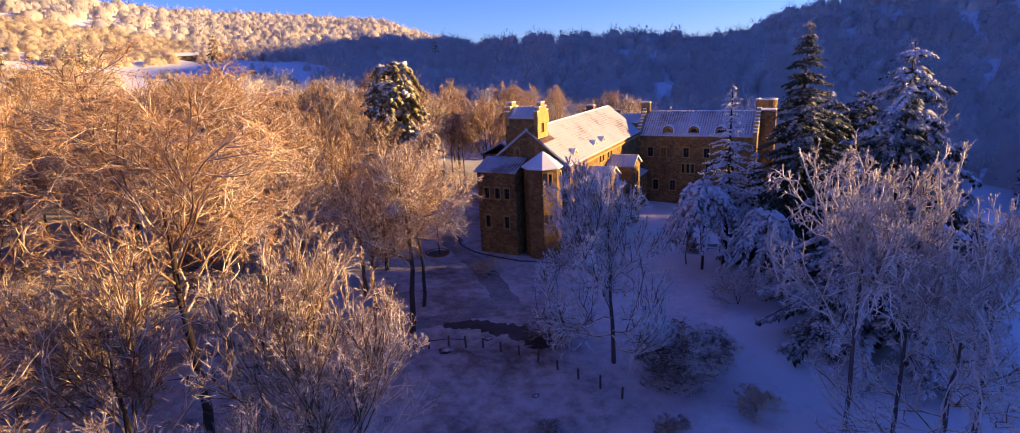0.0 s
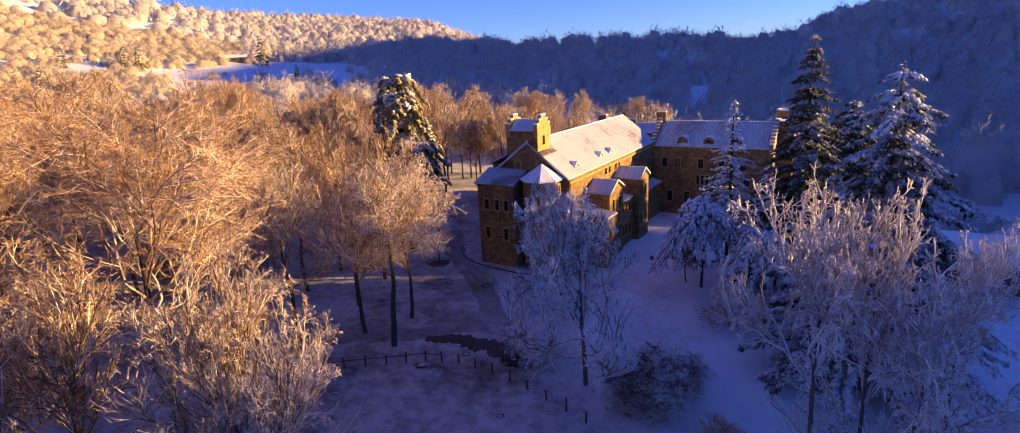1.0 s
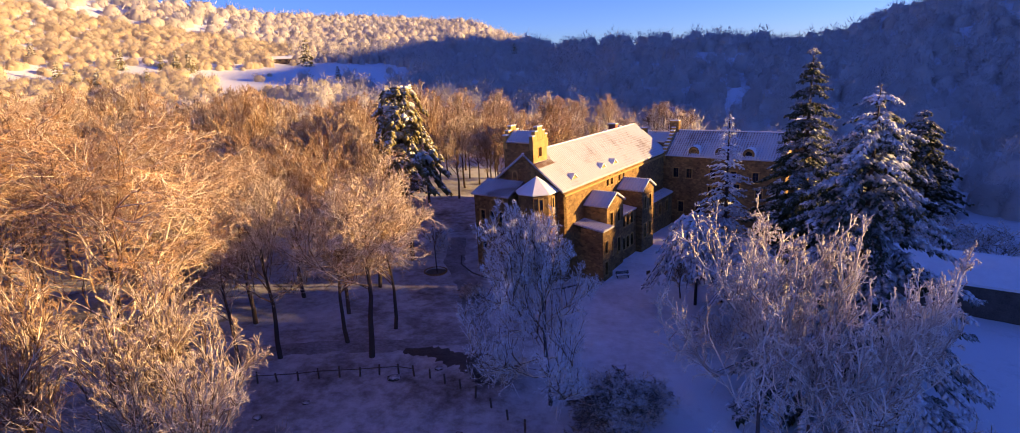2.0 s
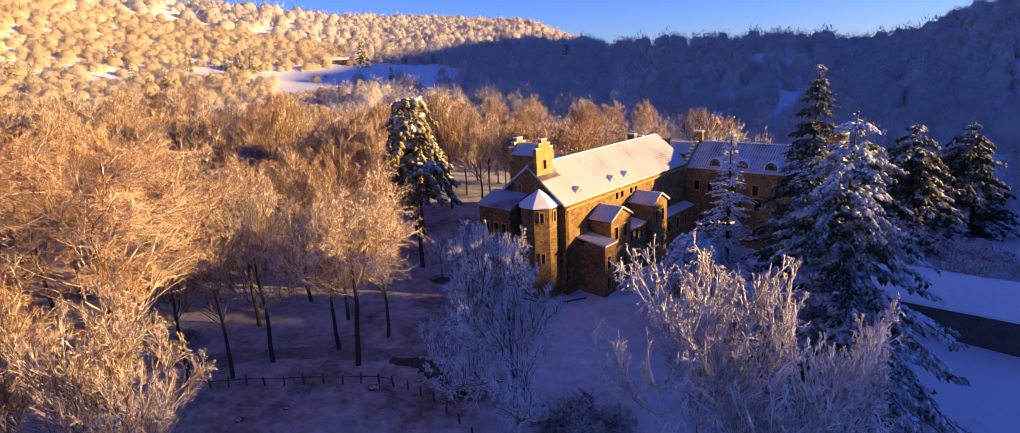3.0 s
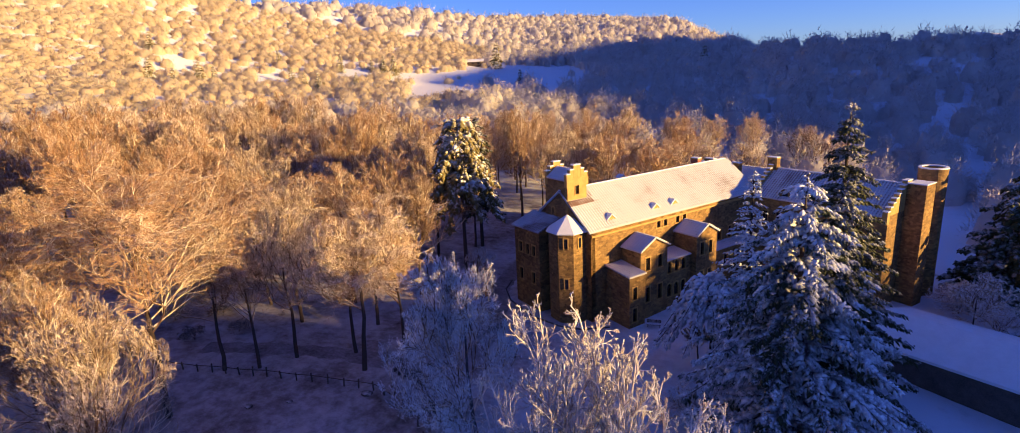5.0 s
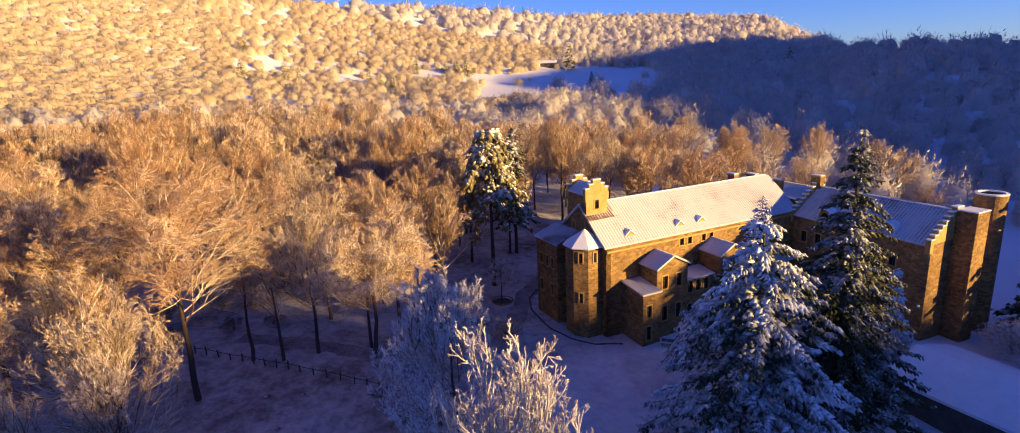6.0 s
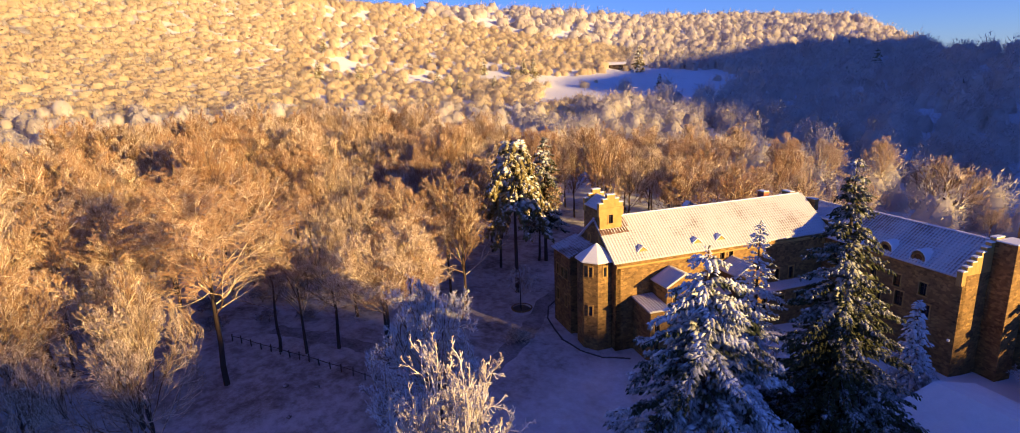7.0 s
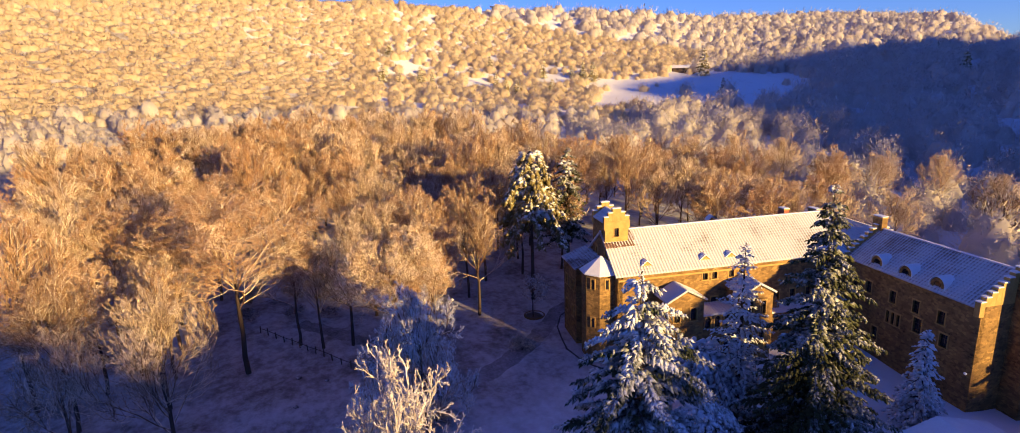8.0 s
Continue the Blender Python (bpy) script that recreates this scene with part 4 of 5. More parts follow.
def tree_meshes(seed, tall, crown, counts, first=0.3, trunk_r=0.3, mat=None, twig=0.02, angle=46, up=0.06, fan=(34, 30, 30, 34), wob=0.12, stems=1, lean=0.05, stub=False, segs=(5, 3, 2, 1), fork=0.66, fall=0.7, ratios=(0.95, 0.58, 0.58, 0.58, 0.6), wood=None, dome=True):
    """The two meshes of a bare tree of that height and crown radius: its trunk, and the crown of limbs, branches and
    frosted twigs in five orders. stub: blunt twigs knobbed with frost."""
    rng = np.random.default_rng(seed)
    m = 7
    trunks = []
    for s in range(stems):
        z = np.linspace(0, 1, m)
        az = 6.28 * (s + 0.4 * rng.random()) / stems
        out = (0.0 if stems == 1 else 0.2) * tall
        x = np.cumsum(rng.normal(size=m) * lean * tall / m) + np.cos(az) * out * z ** 1.3
        y = np.cumsum(rng.normal(size=m) * lean * tall / m) + np.sin(az) * out * z ** 1.3
        x, y = x - x[0], y - y[0]
        trunks.append(np.stack([x, y, z * tall * fork * (0.92 + 0.12 * rng.random())], -1))
    trunks = np.array(trunks)
    tr = np.full(stems, trunk_r / stems ** 0.5)
    c1, r1 = branch_out(rng, trunks, tr * 0.62, counts[0], angle, ratios[0], first / fork, up, wob, segs[0], 0.2, fall)
    c2, r2 = branch_out(rng, c1, r1 * 0.62, counts[1], fan[0], ratios[1], 0.16, up, wob * 1.1, segs[1])
    c3, r3 = branch_out(rng, c2, np.maximum(r2 * 0.55, twig * 1.2), counts[2], fan[1], ratios[2], 0.12, up * 0.8, wob * 1.2, segs[2])
    c4, r4 = branch_out(rng, c3, np.full(len(c3), twig), counts[3], fan[2], ratios[3], 0.1, up * 0.7, wob, segs[3])
    c5, r5 = branch_out(rng, c4, np.full(len(c4), twig), counts[4], fan[3], ratios[4], 0.15, up * 0.7, wob, 1)
    every = [trunks, c1, c2, c3, c4, c5]
    low = np.concatenate([c4.reshape(-1, 3), c5.reshape(-1, 3)])
    fz = tall / np.percentile(low[:, 2], 99.7)
    mid = np.median(low[:, :2], axis=0)
    fr = crown / np.percentile(np.hypot(*(low[:, :2] - mid).T), 93)
    fr = np.clip(fr, 0.55 * fz, 1.7 * fz)
    for c in every:
        c *= [fr, fr, fz]
    base_z = tall * first * 0.75
    centre = np.array([*(mid * fr), (base_z + tall) / 2])
    c1, c2, c3, c4, c5 = every[1:] if not dome else (round_off(c, centre, crown * 1.06, (tall - base_z) / 2 * 1.08) for c in every[1:])
    boughs = merge([curve_tubes(c1, r1 * 0.85, 0.4, 5), curve_tubes(c2, np.maximum(r2, twig * 2.0), 0.5, 4), curve_tubes(c3, np.maximum(r3, twig * 1.4), 0.6, 3)])
    if stub:
        ends = merge([curve_tubes(c4, np.full(len(c4), twig * 1.05), 0.8, 3), curve_tubes(c5, np.full(len(c5), twig * 0.8), 0.75, 3)])
    else:
        ends = merge([curve_tubes(c4, np.full(len(c4), twig * 0.75), 0.6, 3) if twig < 0.021 else slivers(rng, c4, twig), slivers(rng, c5, twig * 0.8)])
    me = mesh_arrays("crown", *merge([boughs, ends]), mat if stub else BOUGH)
    if not stub:
        me.materials.append(mat)
        me.polygons.foreach_set("material_index", np.repeat([0, 1], [len(boughs[1]), len(ends[1])]).astype(np.int32))
    return mesh_arrays("trunk", *merge([curve_tubes(trunks, tr, 0.35, 8)]), wood or BARK), me


def make_tree(meshes, m, label, group="", name="bare_tree", category="tree"):
    t = thing(name, label, category, m, group)
    part_mesh("trunk", meshes[0], t)
    part_mesh("crown", meshes[1], t)
    return t


def stand(x, y, turn=0.0, size=1.0, sink=0.15, rise=9.0):
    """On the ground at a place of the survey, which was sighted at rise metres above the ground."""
    z = ground_z(x, y)
    high, foot = site(x, y, z + rise), site(x, y, z)
    return Matrix.Translation((high.x, high.y, foot.z - sink)) @ Matrix.Rotation(radians(turn), 4, "Z") @ Matrix.Diagonal((size, size, size, 1))


GOLD_LABEL = "tall leafless tree with brown twigs edged in frost"
PALE_LABEL = "leafless tree with frost on every twig"
WHITE_LABEL = "leafless tree thickly coated in white frost"

# the single trees nearest the walk
make_tree(tree_meshes(11, 27.5, 11.4, (14, 8, 7, 6, 6), 0.34, 0.36, TWIG_GOLD, 0.020, 52, 0.02, (38, 40, 44, 50), wob=0.2, fall=0.9, segs=(7, 5, 3, 1)), stand(-21.5, 34.5, 30), "huge spreading leafless tree with golden frosted twigs")
make_tree(tree_meshes(12, 20.6, 6.2, (18, 7, 7, 5, 6), 0.10, 0.24, TWIG_PALE, 0.021, 42, 0.15, (30, 30, 34, 46), 0.13, fall=1.0), stand(-10.3, 24.4, 0, rise=17), "upright leafless tree with frosted twigs in open snow")
make_tree(tree_meshes(13, 16.5, 5.6, (13, 7, 6, 5, 5), 0.14, 0.2, TWIG_PALE, 0.020, 52, -0.03, (36, 36, 40, 46), 0.18), stand(-16.5, 15.5, 0), "slender leafless tree with arching frosted twigs")
make_tree(tree_meshes(17, 18.2, 7.0, (18, 8, 7, 6, 6), 0.10, 0.2, TWIG_WHITE, 0.027, 56, 0.05, (40, 38, 42, 50), 0.17, fall=0.9, wood=TWIG_DARK), stand(8.2, 44.5, 0, rise=15), "single tree white with frost on open snow")
KNOBBY = dict(stub=True, dome=False, lean=0.02, wood=TWIG_DARK, ratios=(0.95, 0.6, 0.55, 0.46, 0.46), segs=(6, 4, 2, 1))
make_tree(tree_meshes(15, 21.3, 5.2, (11, 6, 5, 4, 4), 0.36, 0.19, TWIG_FROST, 0.032, 50, 0.05, (42, 42, 46, 54), 0.18, **KNOBBY), stand(22.0, 34.3, 40, rise=20), "tall vase-shaped tree with thickly frosted branches")
make_tree(tree_meshes(19, 21.2, 3.8, (9, 6, 5, 4, 4), 0.36, 0.16, TWIG_FROST, 0.032, 48, 0.06, (42, 42, 46, 54), 0.18, **KNOBBY), stand(24.3, 33.0, 0, rise=20), "slim frosted tree beside two others")
make_tree(tree_meshes(18, 20.4, 5.0, (10, 6, 5, 4, 4), 0.34, 0.19, TWIG_FROST, 0.032, 58, 0.03, (42, 42, 46, 54), 0.18, **KNOBBY), stand(28.1, 31.2, 120, rise=20), "spreading tree white with frost beside a larger one")
make_tree(tree_meshes(14, 13.5, 8.2, (14, 7, 7, 6, 5), 0.10, 0.2, TWIG_WHITE, 0.024, 66, -0.02, (42, 40, 44, 50), 0.20, fall=0.6, wood=TWIG_DARK), stand(27.0, 31.5, 200), "low wide tree coated in white frost")
make_tree(tree_meshes(16, 20.0, 7.8, (15, 8, 7, 6, 5), 0.36, 0.3, TWIG_PALE, 0.023, 52, 0.05, (38, 38, 42, 50), 0.16), stand(-9.6, 49.5, 60), "leafless tree with dense frosted crown beside the track")

# prototypes for the wood
NEAR = [tree_meshes(20 + i, 18.5 + 1.2 * i, 6.8, (14, 7, 7, 5, 5), 0.34, 0.26, TWIG_GOLD if i != 1 else TWIG_PALE, 0.0212, 48, 0.06, (36, 36, 40, 48), wob=0.15) for i in range(3)]
MID = [tree_meshes(30 + i, 18.0 + i, 6.2, (14, 7, 6, 5, 5), 0.30, 0.24, TWIG_GOLD if i != 2 else TWIG_PALE, 0.0225, 44, 0.07, (34, 34, 38, 46), 0.13, segs=(4, 2, 1, 1)) for i in range(4)]
LOW = [tree_meshes(40 + i, 17 + 1.2 * i, 6.0, (13, 6, 6, 5, 4), 0.26, 0.24, TWIG_GOLD if i != 1 else TWIG_PALE, 0.030, 42, 0.08, (34, 34, 38, 46), 0.12, segs=(3, 1, 1, 1)) for i in range(3)]
protos = {}


def place(kind, i, x, y, size, turn, label, group):
    key = (kind, i)
    if key not in protos:
        protos[key] = make_tree({"near": NEAR, "mid": MID, "low": LOW}[kind][i], stand(x, y, turn, size), label, group)
    else:
        o = protos[key]
        c = copy_thing(o, stand(x, y, turn, 1.0))
        c.scale = (size, size, size)


rng = random.Random(7)
taken = [(-21.5, 34.5), (-9.5, 26), (-15.5, 15.5), (-10.6, 46.5), (-15, 78.5), (-24, 98)]
fixed = [(-18.3, 47.8, 0.95), (-23.5, 42.2, 0.9), (-20.3, 44.3, 0.85), (-13.2, 52.0, 0.9), (-9.5, 56, 0.85), (-38, 22, 0.8)]
for x, y, s in fixed:
    place("near", rng.randrange(3), x, y, s, rng.random() * 360, GOLD_LABEL, "wood beside the house")
    taken.append((x, y))


def in_wood(x, y):
    if -47 < x < -25 and 31 < y < 54:
        return False
    if y < 41:
        return x < -19
    if y < 75:
        return x < -10 - 0.12 * (y - 45)
    if y < 112:
        return x < -17 - 0.1 * (y - 75)
    return x < 10


def scatter(kind, count, x0, x1, y0, y1, gap, smin, smax):
    done = tries = 0
    while done < count and tries < count * 60:
        tries += 1
        x, y = rng.uniform(x0, x1), rng.uniform(y0, y1)
        if not in_wood(x, y) or any((x - a) ** 2 + (y - b) ** 2 < gap * gap for a, b in taken):
            continue
        taken.append((x, y))
        done += 1
        protolist = {"near": NEAR, "mid": MID, "low": LOW}[kind]
        place(kind, rng.randrange(len(protolist)), x, y, rng.uniform(smin, smax), rng.random() * 360, GOLD_LABEL, "wood beside the house")


scatter("near", 11, -45, -8, 16, 66, 6.8, 0.85, 1.1)
scatter("mid", 70, -66, -6, 12, 112, 7.0, 0.9, 1.2)
scatter("low", 84, -125, -55, 15, 125, 6.6, 0.95, 1.35)
scatter("low", 30, -60, 8, 112, 150, 6.0, 0.8, 1.05)
for x, y, sz, k in ((4, 126, 0.85, 2), (11, 131, 0.8, 2), (-4, 133, 0.85, 2), (18, 138, 0.8, 2), (-15, 127, 0.85, 2), (-10, 121, 0.75, 0), (-25, 156, 1.0, 2), (-16, 163, 0.95, 2), (-0.6, 155, 0.95, 2), (-36, 152, 0.95, 2), (-41, 142, 0.9, 1), (5, 165, 0.85, 2), (38, 150, 0.5, 2), (14, 176, 0.8, 2), (-22, 120, 0.85, 3)):
    place("mid", k, x, y, sz, rng.random() * 360, GOLD_LABEL, "wood beside the house")
    taken.append((x, y))
make_tree(tree_meshes(44, 16.5, 7.6, (14, 7, 6, 5, 4), 0.22, 0.3, TWIG_PALE, 0.035, 50, 0.06), stand(29, 158, 0), "rounded leafless tree glowing in low sun")


# ---------------------------------------------------------------- conifers
def conifer_meshes(seed, tall, spread, z0, whorls, per, droop, blade, mat, power=0.85, density=11, lift=0.0, flat=0.35):
    """Trunk and boughs of a conifer; a bough is a spine with many needle sprays, each a thin wedge."""
    rng = np.random.default_rng(seed)
    trunk = np.array([[[0, 0, 0], [0.05, 0, tall * 0.4], [0, 0.05, tall * 0.75], [0, 0, tall]]], float)
    wood = [curve_tubes(trunk, np.array([0.012 * tall + 0.06]), 0.08, 8)]
    spines, lens = [], []
    for w in range(whorls):
        f = (w + rng.random() * 0.7) / whorls
        z = z0 + (tall - z0) * f
        n = max(4, int(per * (1 - 0.45 * f)))
        a0 = rng.random() * 6.28
        for b in range(n):
            a = a0 + 6.283 * b / n + rng.normal() * 0.22
            length = (spread * (1 - f) ** power + 0.25) * (0.72 + 0.45 * rng.random())
            s = np.linspace(0, 1, 7)
            rise = lift * length * np.sin(np.pi * np.minimum(s * 1.2, 1)) - droop * length * s ** 1.6 * (0.7 + 0.6 * rng.random())
            wig = np.cumsum(rng.normal(size=7)) * 0.03 * length
            x, y = np.cos(a) * s * length - np.sin(a) * wig, np.sin(a) * s * length + np.cos(a) * wig
            spines.append(np.stack([x, y, z + rise + 0.15 * rng.normal() + 0 * s], -1))
            lens.append(length)
    spines, lens = np.array(spines), np.array(lens)
    wood.append(curve_tubes(spines[:, ::2], 0.02 + 0.012 * lens, 0.3, 3))
    base, dirs, size = [], [], []
    for sp, ln in zip(spines, lens):
        n = max(6, int(density * ln))
        t = (np.arange(n) + rng.random(n)) / n * 0.93 + 0.07
        i = np.minimum((t * 6).astype(int), 5)
        w = (t * 6 - i)[:, None]
        p = sp[i] * (1 - w) + sp[i + 1] * w
        d = sp[i + 1] - sp[i]
        d /= np.linalg.norm(d, axis=1, keepdims=True)
        sidev = np.cross(d, [0, 0, 1.0]) * np.where(rng.random(n) < 0.5, 1, -1)[:, None]
        mixw = rng.random(n)[:, None] * 0.9 + 0.35
        v = d * mixw + sidev + rng.normal(size=(n, 3)) * 0.22 + [0, 0, -0.12]
        v /= np.linalg.norm(v, axis=1, keepdims=True)
        base.append(p + rng.normal(size=(n, 3)) * 0.05)
        dirs.append(v)
        size.append(blade * (0.5 + 0.28 * ln ** 0.5) * (1.15 - 0.55 * t) * (0.7 + 0.6 * rng.random(n)))
    tipn = 26
    base.append(np.stack([rng.normal(size=tipn) * 0.06, rng.normal(size=tipn) * 0.06, tall - rng.random(tipn) * 1.6], -1))
    v = rng.normal(size=(tipn, 3)) * [1, 1, 0.3] + [0, 0, 0.5]
    dirs.append(v / np.linalg.norm(v, axis=1, keepdims=True))
    size.append(np.full(tipn, blade * 0.45))
    base, dirs, size = np.concatenate(base), np.concatenate(dirs), np.concatenate(size)[:, None]
    side = np.cross(dirs, [0, 0, 1.0])
    side /= np.linalg.norm(side, axis=1, keepdims=True) + 1e-9
    upv = np.cross(side, dirs)
    n = len(base)
    wide = flat * size * (0.8 + 0.4 * rng.random((n, 1)))
    mid = base + dirs * size * 0.55
    v = np.stack([base, mid + side * wide - upv * size * 0.08, base + dirs * size - [0, 0, 1] * size * 0.18, mid - side * wide - upv * size * 0.08, mid + upv * size * 0.2], 1).reshape(-1, 3)
    tri = np.array([[0, 1, 4], [1, 2, 4], [2, 3, 4], [3, 0, 4], [0, 2, 1], [0, 3, 2]])
    faces = (tri[None] + (np.arange(n) * 5)[:, None, None]).reshape(-1, 3)
    return mesh_arrays("trunk", *merge(wood), BARK), mesh_arrays("crown", v, faces, mat)


def make_conifer(meshes, x, y, label, turn=0.0, size=1.0, name="fir_tree"):
    t = thing(name, label, "conifer", stand(x, y, turn, size, rise=14.0))
    part_mesh("trunk", meshes[0], t)
    part_mesh("crown", meshes[1], t)
    return t


make_conifer(conifer_meshes(51, 30.0, 7.6, 2.5, 32, 11, 0.26, 0.7, NEEDLE, 0.85, 18, 0.0, 0.22), 34.8, 69.0, "tall dark fir tree lightly dusted with snow")
make_conifer(conifer_meshes(52, 26.6, 10.4, 1.5, 21, 10, 0.30, 0.72, NEEDLE_SNOWY, 0.66, 24, 0.06, 0.2), 32.5, 47.2, "broad fir tree with boughs weighed down by snow")
larch = conifer_meshes(53, 22.7, 4.2, 6.0, 22, 6, 0.12, 0.6, NEEDLE_WHITE, 0.75, 10, 0.05, 0.22)
make_conifer(larch, 26.8, 70.0, "thin sparse conifer white with frost", name="larch_tree")
fir2 = conifer_meshes(54, 25.5, 8.2, 2.0, 22, 9, 0.3, 1.3, NEEDLE, 0.55, 8)
fir3 = conifer_meshes(59, 19.5, 8.0, 1.5, 18, 9, 0.3, 1.2, NEEDLE, 0.5, 9)
make_conifer(fir3, 57.0, 105.5, "broad dark fir tree with snow along its boughs")
make_conifer(fir3, 69.0, 116.0, "dark fir tree with snow along its boughs", 160, 0.95)
# two firs added out of view, sized to shade the gabled projections
for x, y, turn, sz in ((95.0, 91.4, 40, 1.06), (96.0, 96.0, 200, 1.05)):
    make_conifer(fir2, x, y, "unseen dark fir added east of the house for shade", turn, sz)
small = conifer_meshes(55, 11.2, 2.9, 0.6, 20, 8, 0.4, 0.8, NEEDLE_WHITE, 0.85, 7)
make_conifer(small, 37.6, 88.5, "small conifer white with snow beside the stone wing")
cedar = conifer_meshes(56, 24.4, 5.2, 13.0, 6, 10, 0.6, 1.3, NEEDLE_CEDAR, 0.16, 13, 0.42, 0.3)
make_conifer(cedar, -15.0, 78.5, "old cedar with drooping snow-laden boughs", name="cedar_tree")
make_conifer(conifer_meshes(57, 23.0, 4.2, 7.0, 18, 6, 0.35, 1.1, NEEDLE, 0.6, 6), -20.5, 92.0, "narrow dark conifer at the edge of the wood")
weep = conifer_meshes(58, 10.8, 5.2, 6.8, 5, 11, 0.62, 0.9, NEEDLE_WHITE, 0.2, 11, 0.3, 0.28)
make_conifer(weep, 23.5, 68.5, "weeping conifer bowed under a cap of snow", name="weeping_conifer")
make_conifer(weep, 28.5, 62.0, "weeping conifer bowed under a cap of snow", 80, 0.85, name="weeping_conifer")


# ---------------------------------------------------------------- shrubs
def shrub_meshes(seed, tall, mat):
    return tree_meshes(seed, tall, tall * 0.9, (6, 6, 5, 5, 4), 0.05, 0.08, mat, 0.014, 46, 0.05, (38, 38, 40, 44), 0.17, stems=4, lean=0.12)


sh1 = shrub_meshes(61, 4.2, TWIG_WHITE)
sh2 = shrub_meshes(62, 3.2, TWIG_PALE)
sh3 = shrub_meshes(63, 3.6, TWIG_DARK)
for x, y, s, a, me in ((13.5, 42.5, 1.15, 0, sh1), (15.6, 43.4, 0.9, 70, sh1), (4.2, 47.5, 0.75, 20, sh2), (-3, 66, 0.7, 140, sh2), (24, 57, 1.0, 40, sh1), (18, 37.5, 0.7, 200, sh2), (30, 58, 1.1, 260, sh1),
                       (57, 84, 1.4, 10, sh1), (60, 90, 1.5, 100, sh1), (53, 92, 1.2, 180, sh1), (66, 86, 1.6, 220, sh1), (50, 98, 1.2, 300, sh1)):
    make_tree(me, stand(x, y, a, s), "frosted leafless shrub on the snow", "frosted shrubs", "shrub", "shrub")


# ---------------------------------------------------------------- fence
def build_fence():
    pts = [(-31, 38.5), (-24, 40.8), (-16, 43.4), (-9.0, 45.6), (-5.5, 46.3), (-2.4, 46.0), (0.8, 44.6), (4.0, 42.4), (7.2, 39.8), (10.2, 37.2)]
    f = thing("fence", "low fence of dark wooden posts across the snow", "fence")
    seg = []
    for (x0, y0), (x1, y1) in zip(pts, pts[1:]):
        n = max(1, round(math.hypot(x1 - x0, y1 - y0) / 1.7))
        seg += [(x0 + (x1 - x0) * i / n, y0 + (y1 - y0) * i / n) for i in range(n)]
    bm = box(-0.07, 0.07, -0.07, 0.07, -0.3, 1.05, 0.02)
    me = bpy.data.meshes.new("post")
    bm.to_mesh(me)
    bm.free()
    me.materials.append(WOOD)
    r = random.Random(3)
    prev = None
    for i, (x, y) in enumerate(seg):
        x, y, z = site(x, y, ground_z(x, y))
        o = part_mesh("post", me, f)
        o.matrix_local = pose(x, y, z, r.uniform(-4, 4), r.uniform(-4, 4), r.uniform(0, 90)) @ Matrix.Diagonal((1, 1, r.uniform(0.85, 1.1), 1))
        if prev and x < -4:
            a, b = np.array([[*prev[:2], prev[2] + 0.75]]), np.array([[x, y, z + 0.75]])
            part_mesh("rail", mesh_arrays("rail", *tubes(a, b, np.array([0.045]), np.array([0.045]), 5), WOOD), f)
        prev = (x, y, z)


build_fence()


def rock(x, y, s, seed):
    rr = random.Random(seed)
    bm = bmesh.new()
    bmesh.ops.create_icosphere(bm, subdivisions=2, radius=s)
    for v in bm.verts:
        v.co *= rr.uniform(0.8, 1.2)
        v.co.z *= 0.45
    me = bpy.data.meshes.new("boulder")
    bm.to_mesh(me)
    bm.free()
    me.materials.append(BARK)
    o = new("boulder", me)
    o.location = site(x, y, ground_z(x, y) + s * 0.1)
    tagged(o, "low dark boulder poking through the snow", "boulder", "boulders")


for i, (x, y, s) in enumerate(((-5.7, 46.7 - 1.2, 0.6), (-12, 41, 0.35), (-15, 38.5, 0.4), (-2, 47.6, 0.4), (2, 39, 0.3), (-9, 36, 0.3))):
    rock(x, y, s, i)


# ---------------------------------------------------------------- small things round the house
def garden_tree(x, y, seed, tall, crown, mat, label):
    make_tree(tree_meshes(seed, tall, crown, (10, 6, 5, 4, 4), 0.28, 0.11, mat, 0.022, 50, 0.06, (34, 34, 36, 40), 0.14), stand(x, y, seed * 40), label)


garden_tree(-9.9, 74.0, 91, 7.5, 2.8, TWIG_WHITE, "small bare tree in a round bed on the drive")
garden_tree(26.0, 76.1, 92, 7.0, 2.6, TWIG_WHITE, "small bare garden tree dusted with frost")
garden_tree(22.2, 69.8, 93, 5.5, 1.6, TWIG_PALE, "slim young bare tree on the lawn")
garden_tree(50.0, 89.5, 94, 9.0, 3.6, TWIG_WHITE, "rounded grey frosted tree near the round tower")


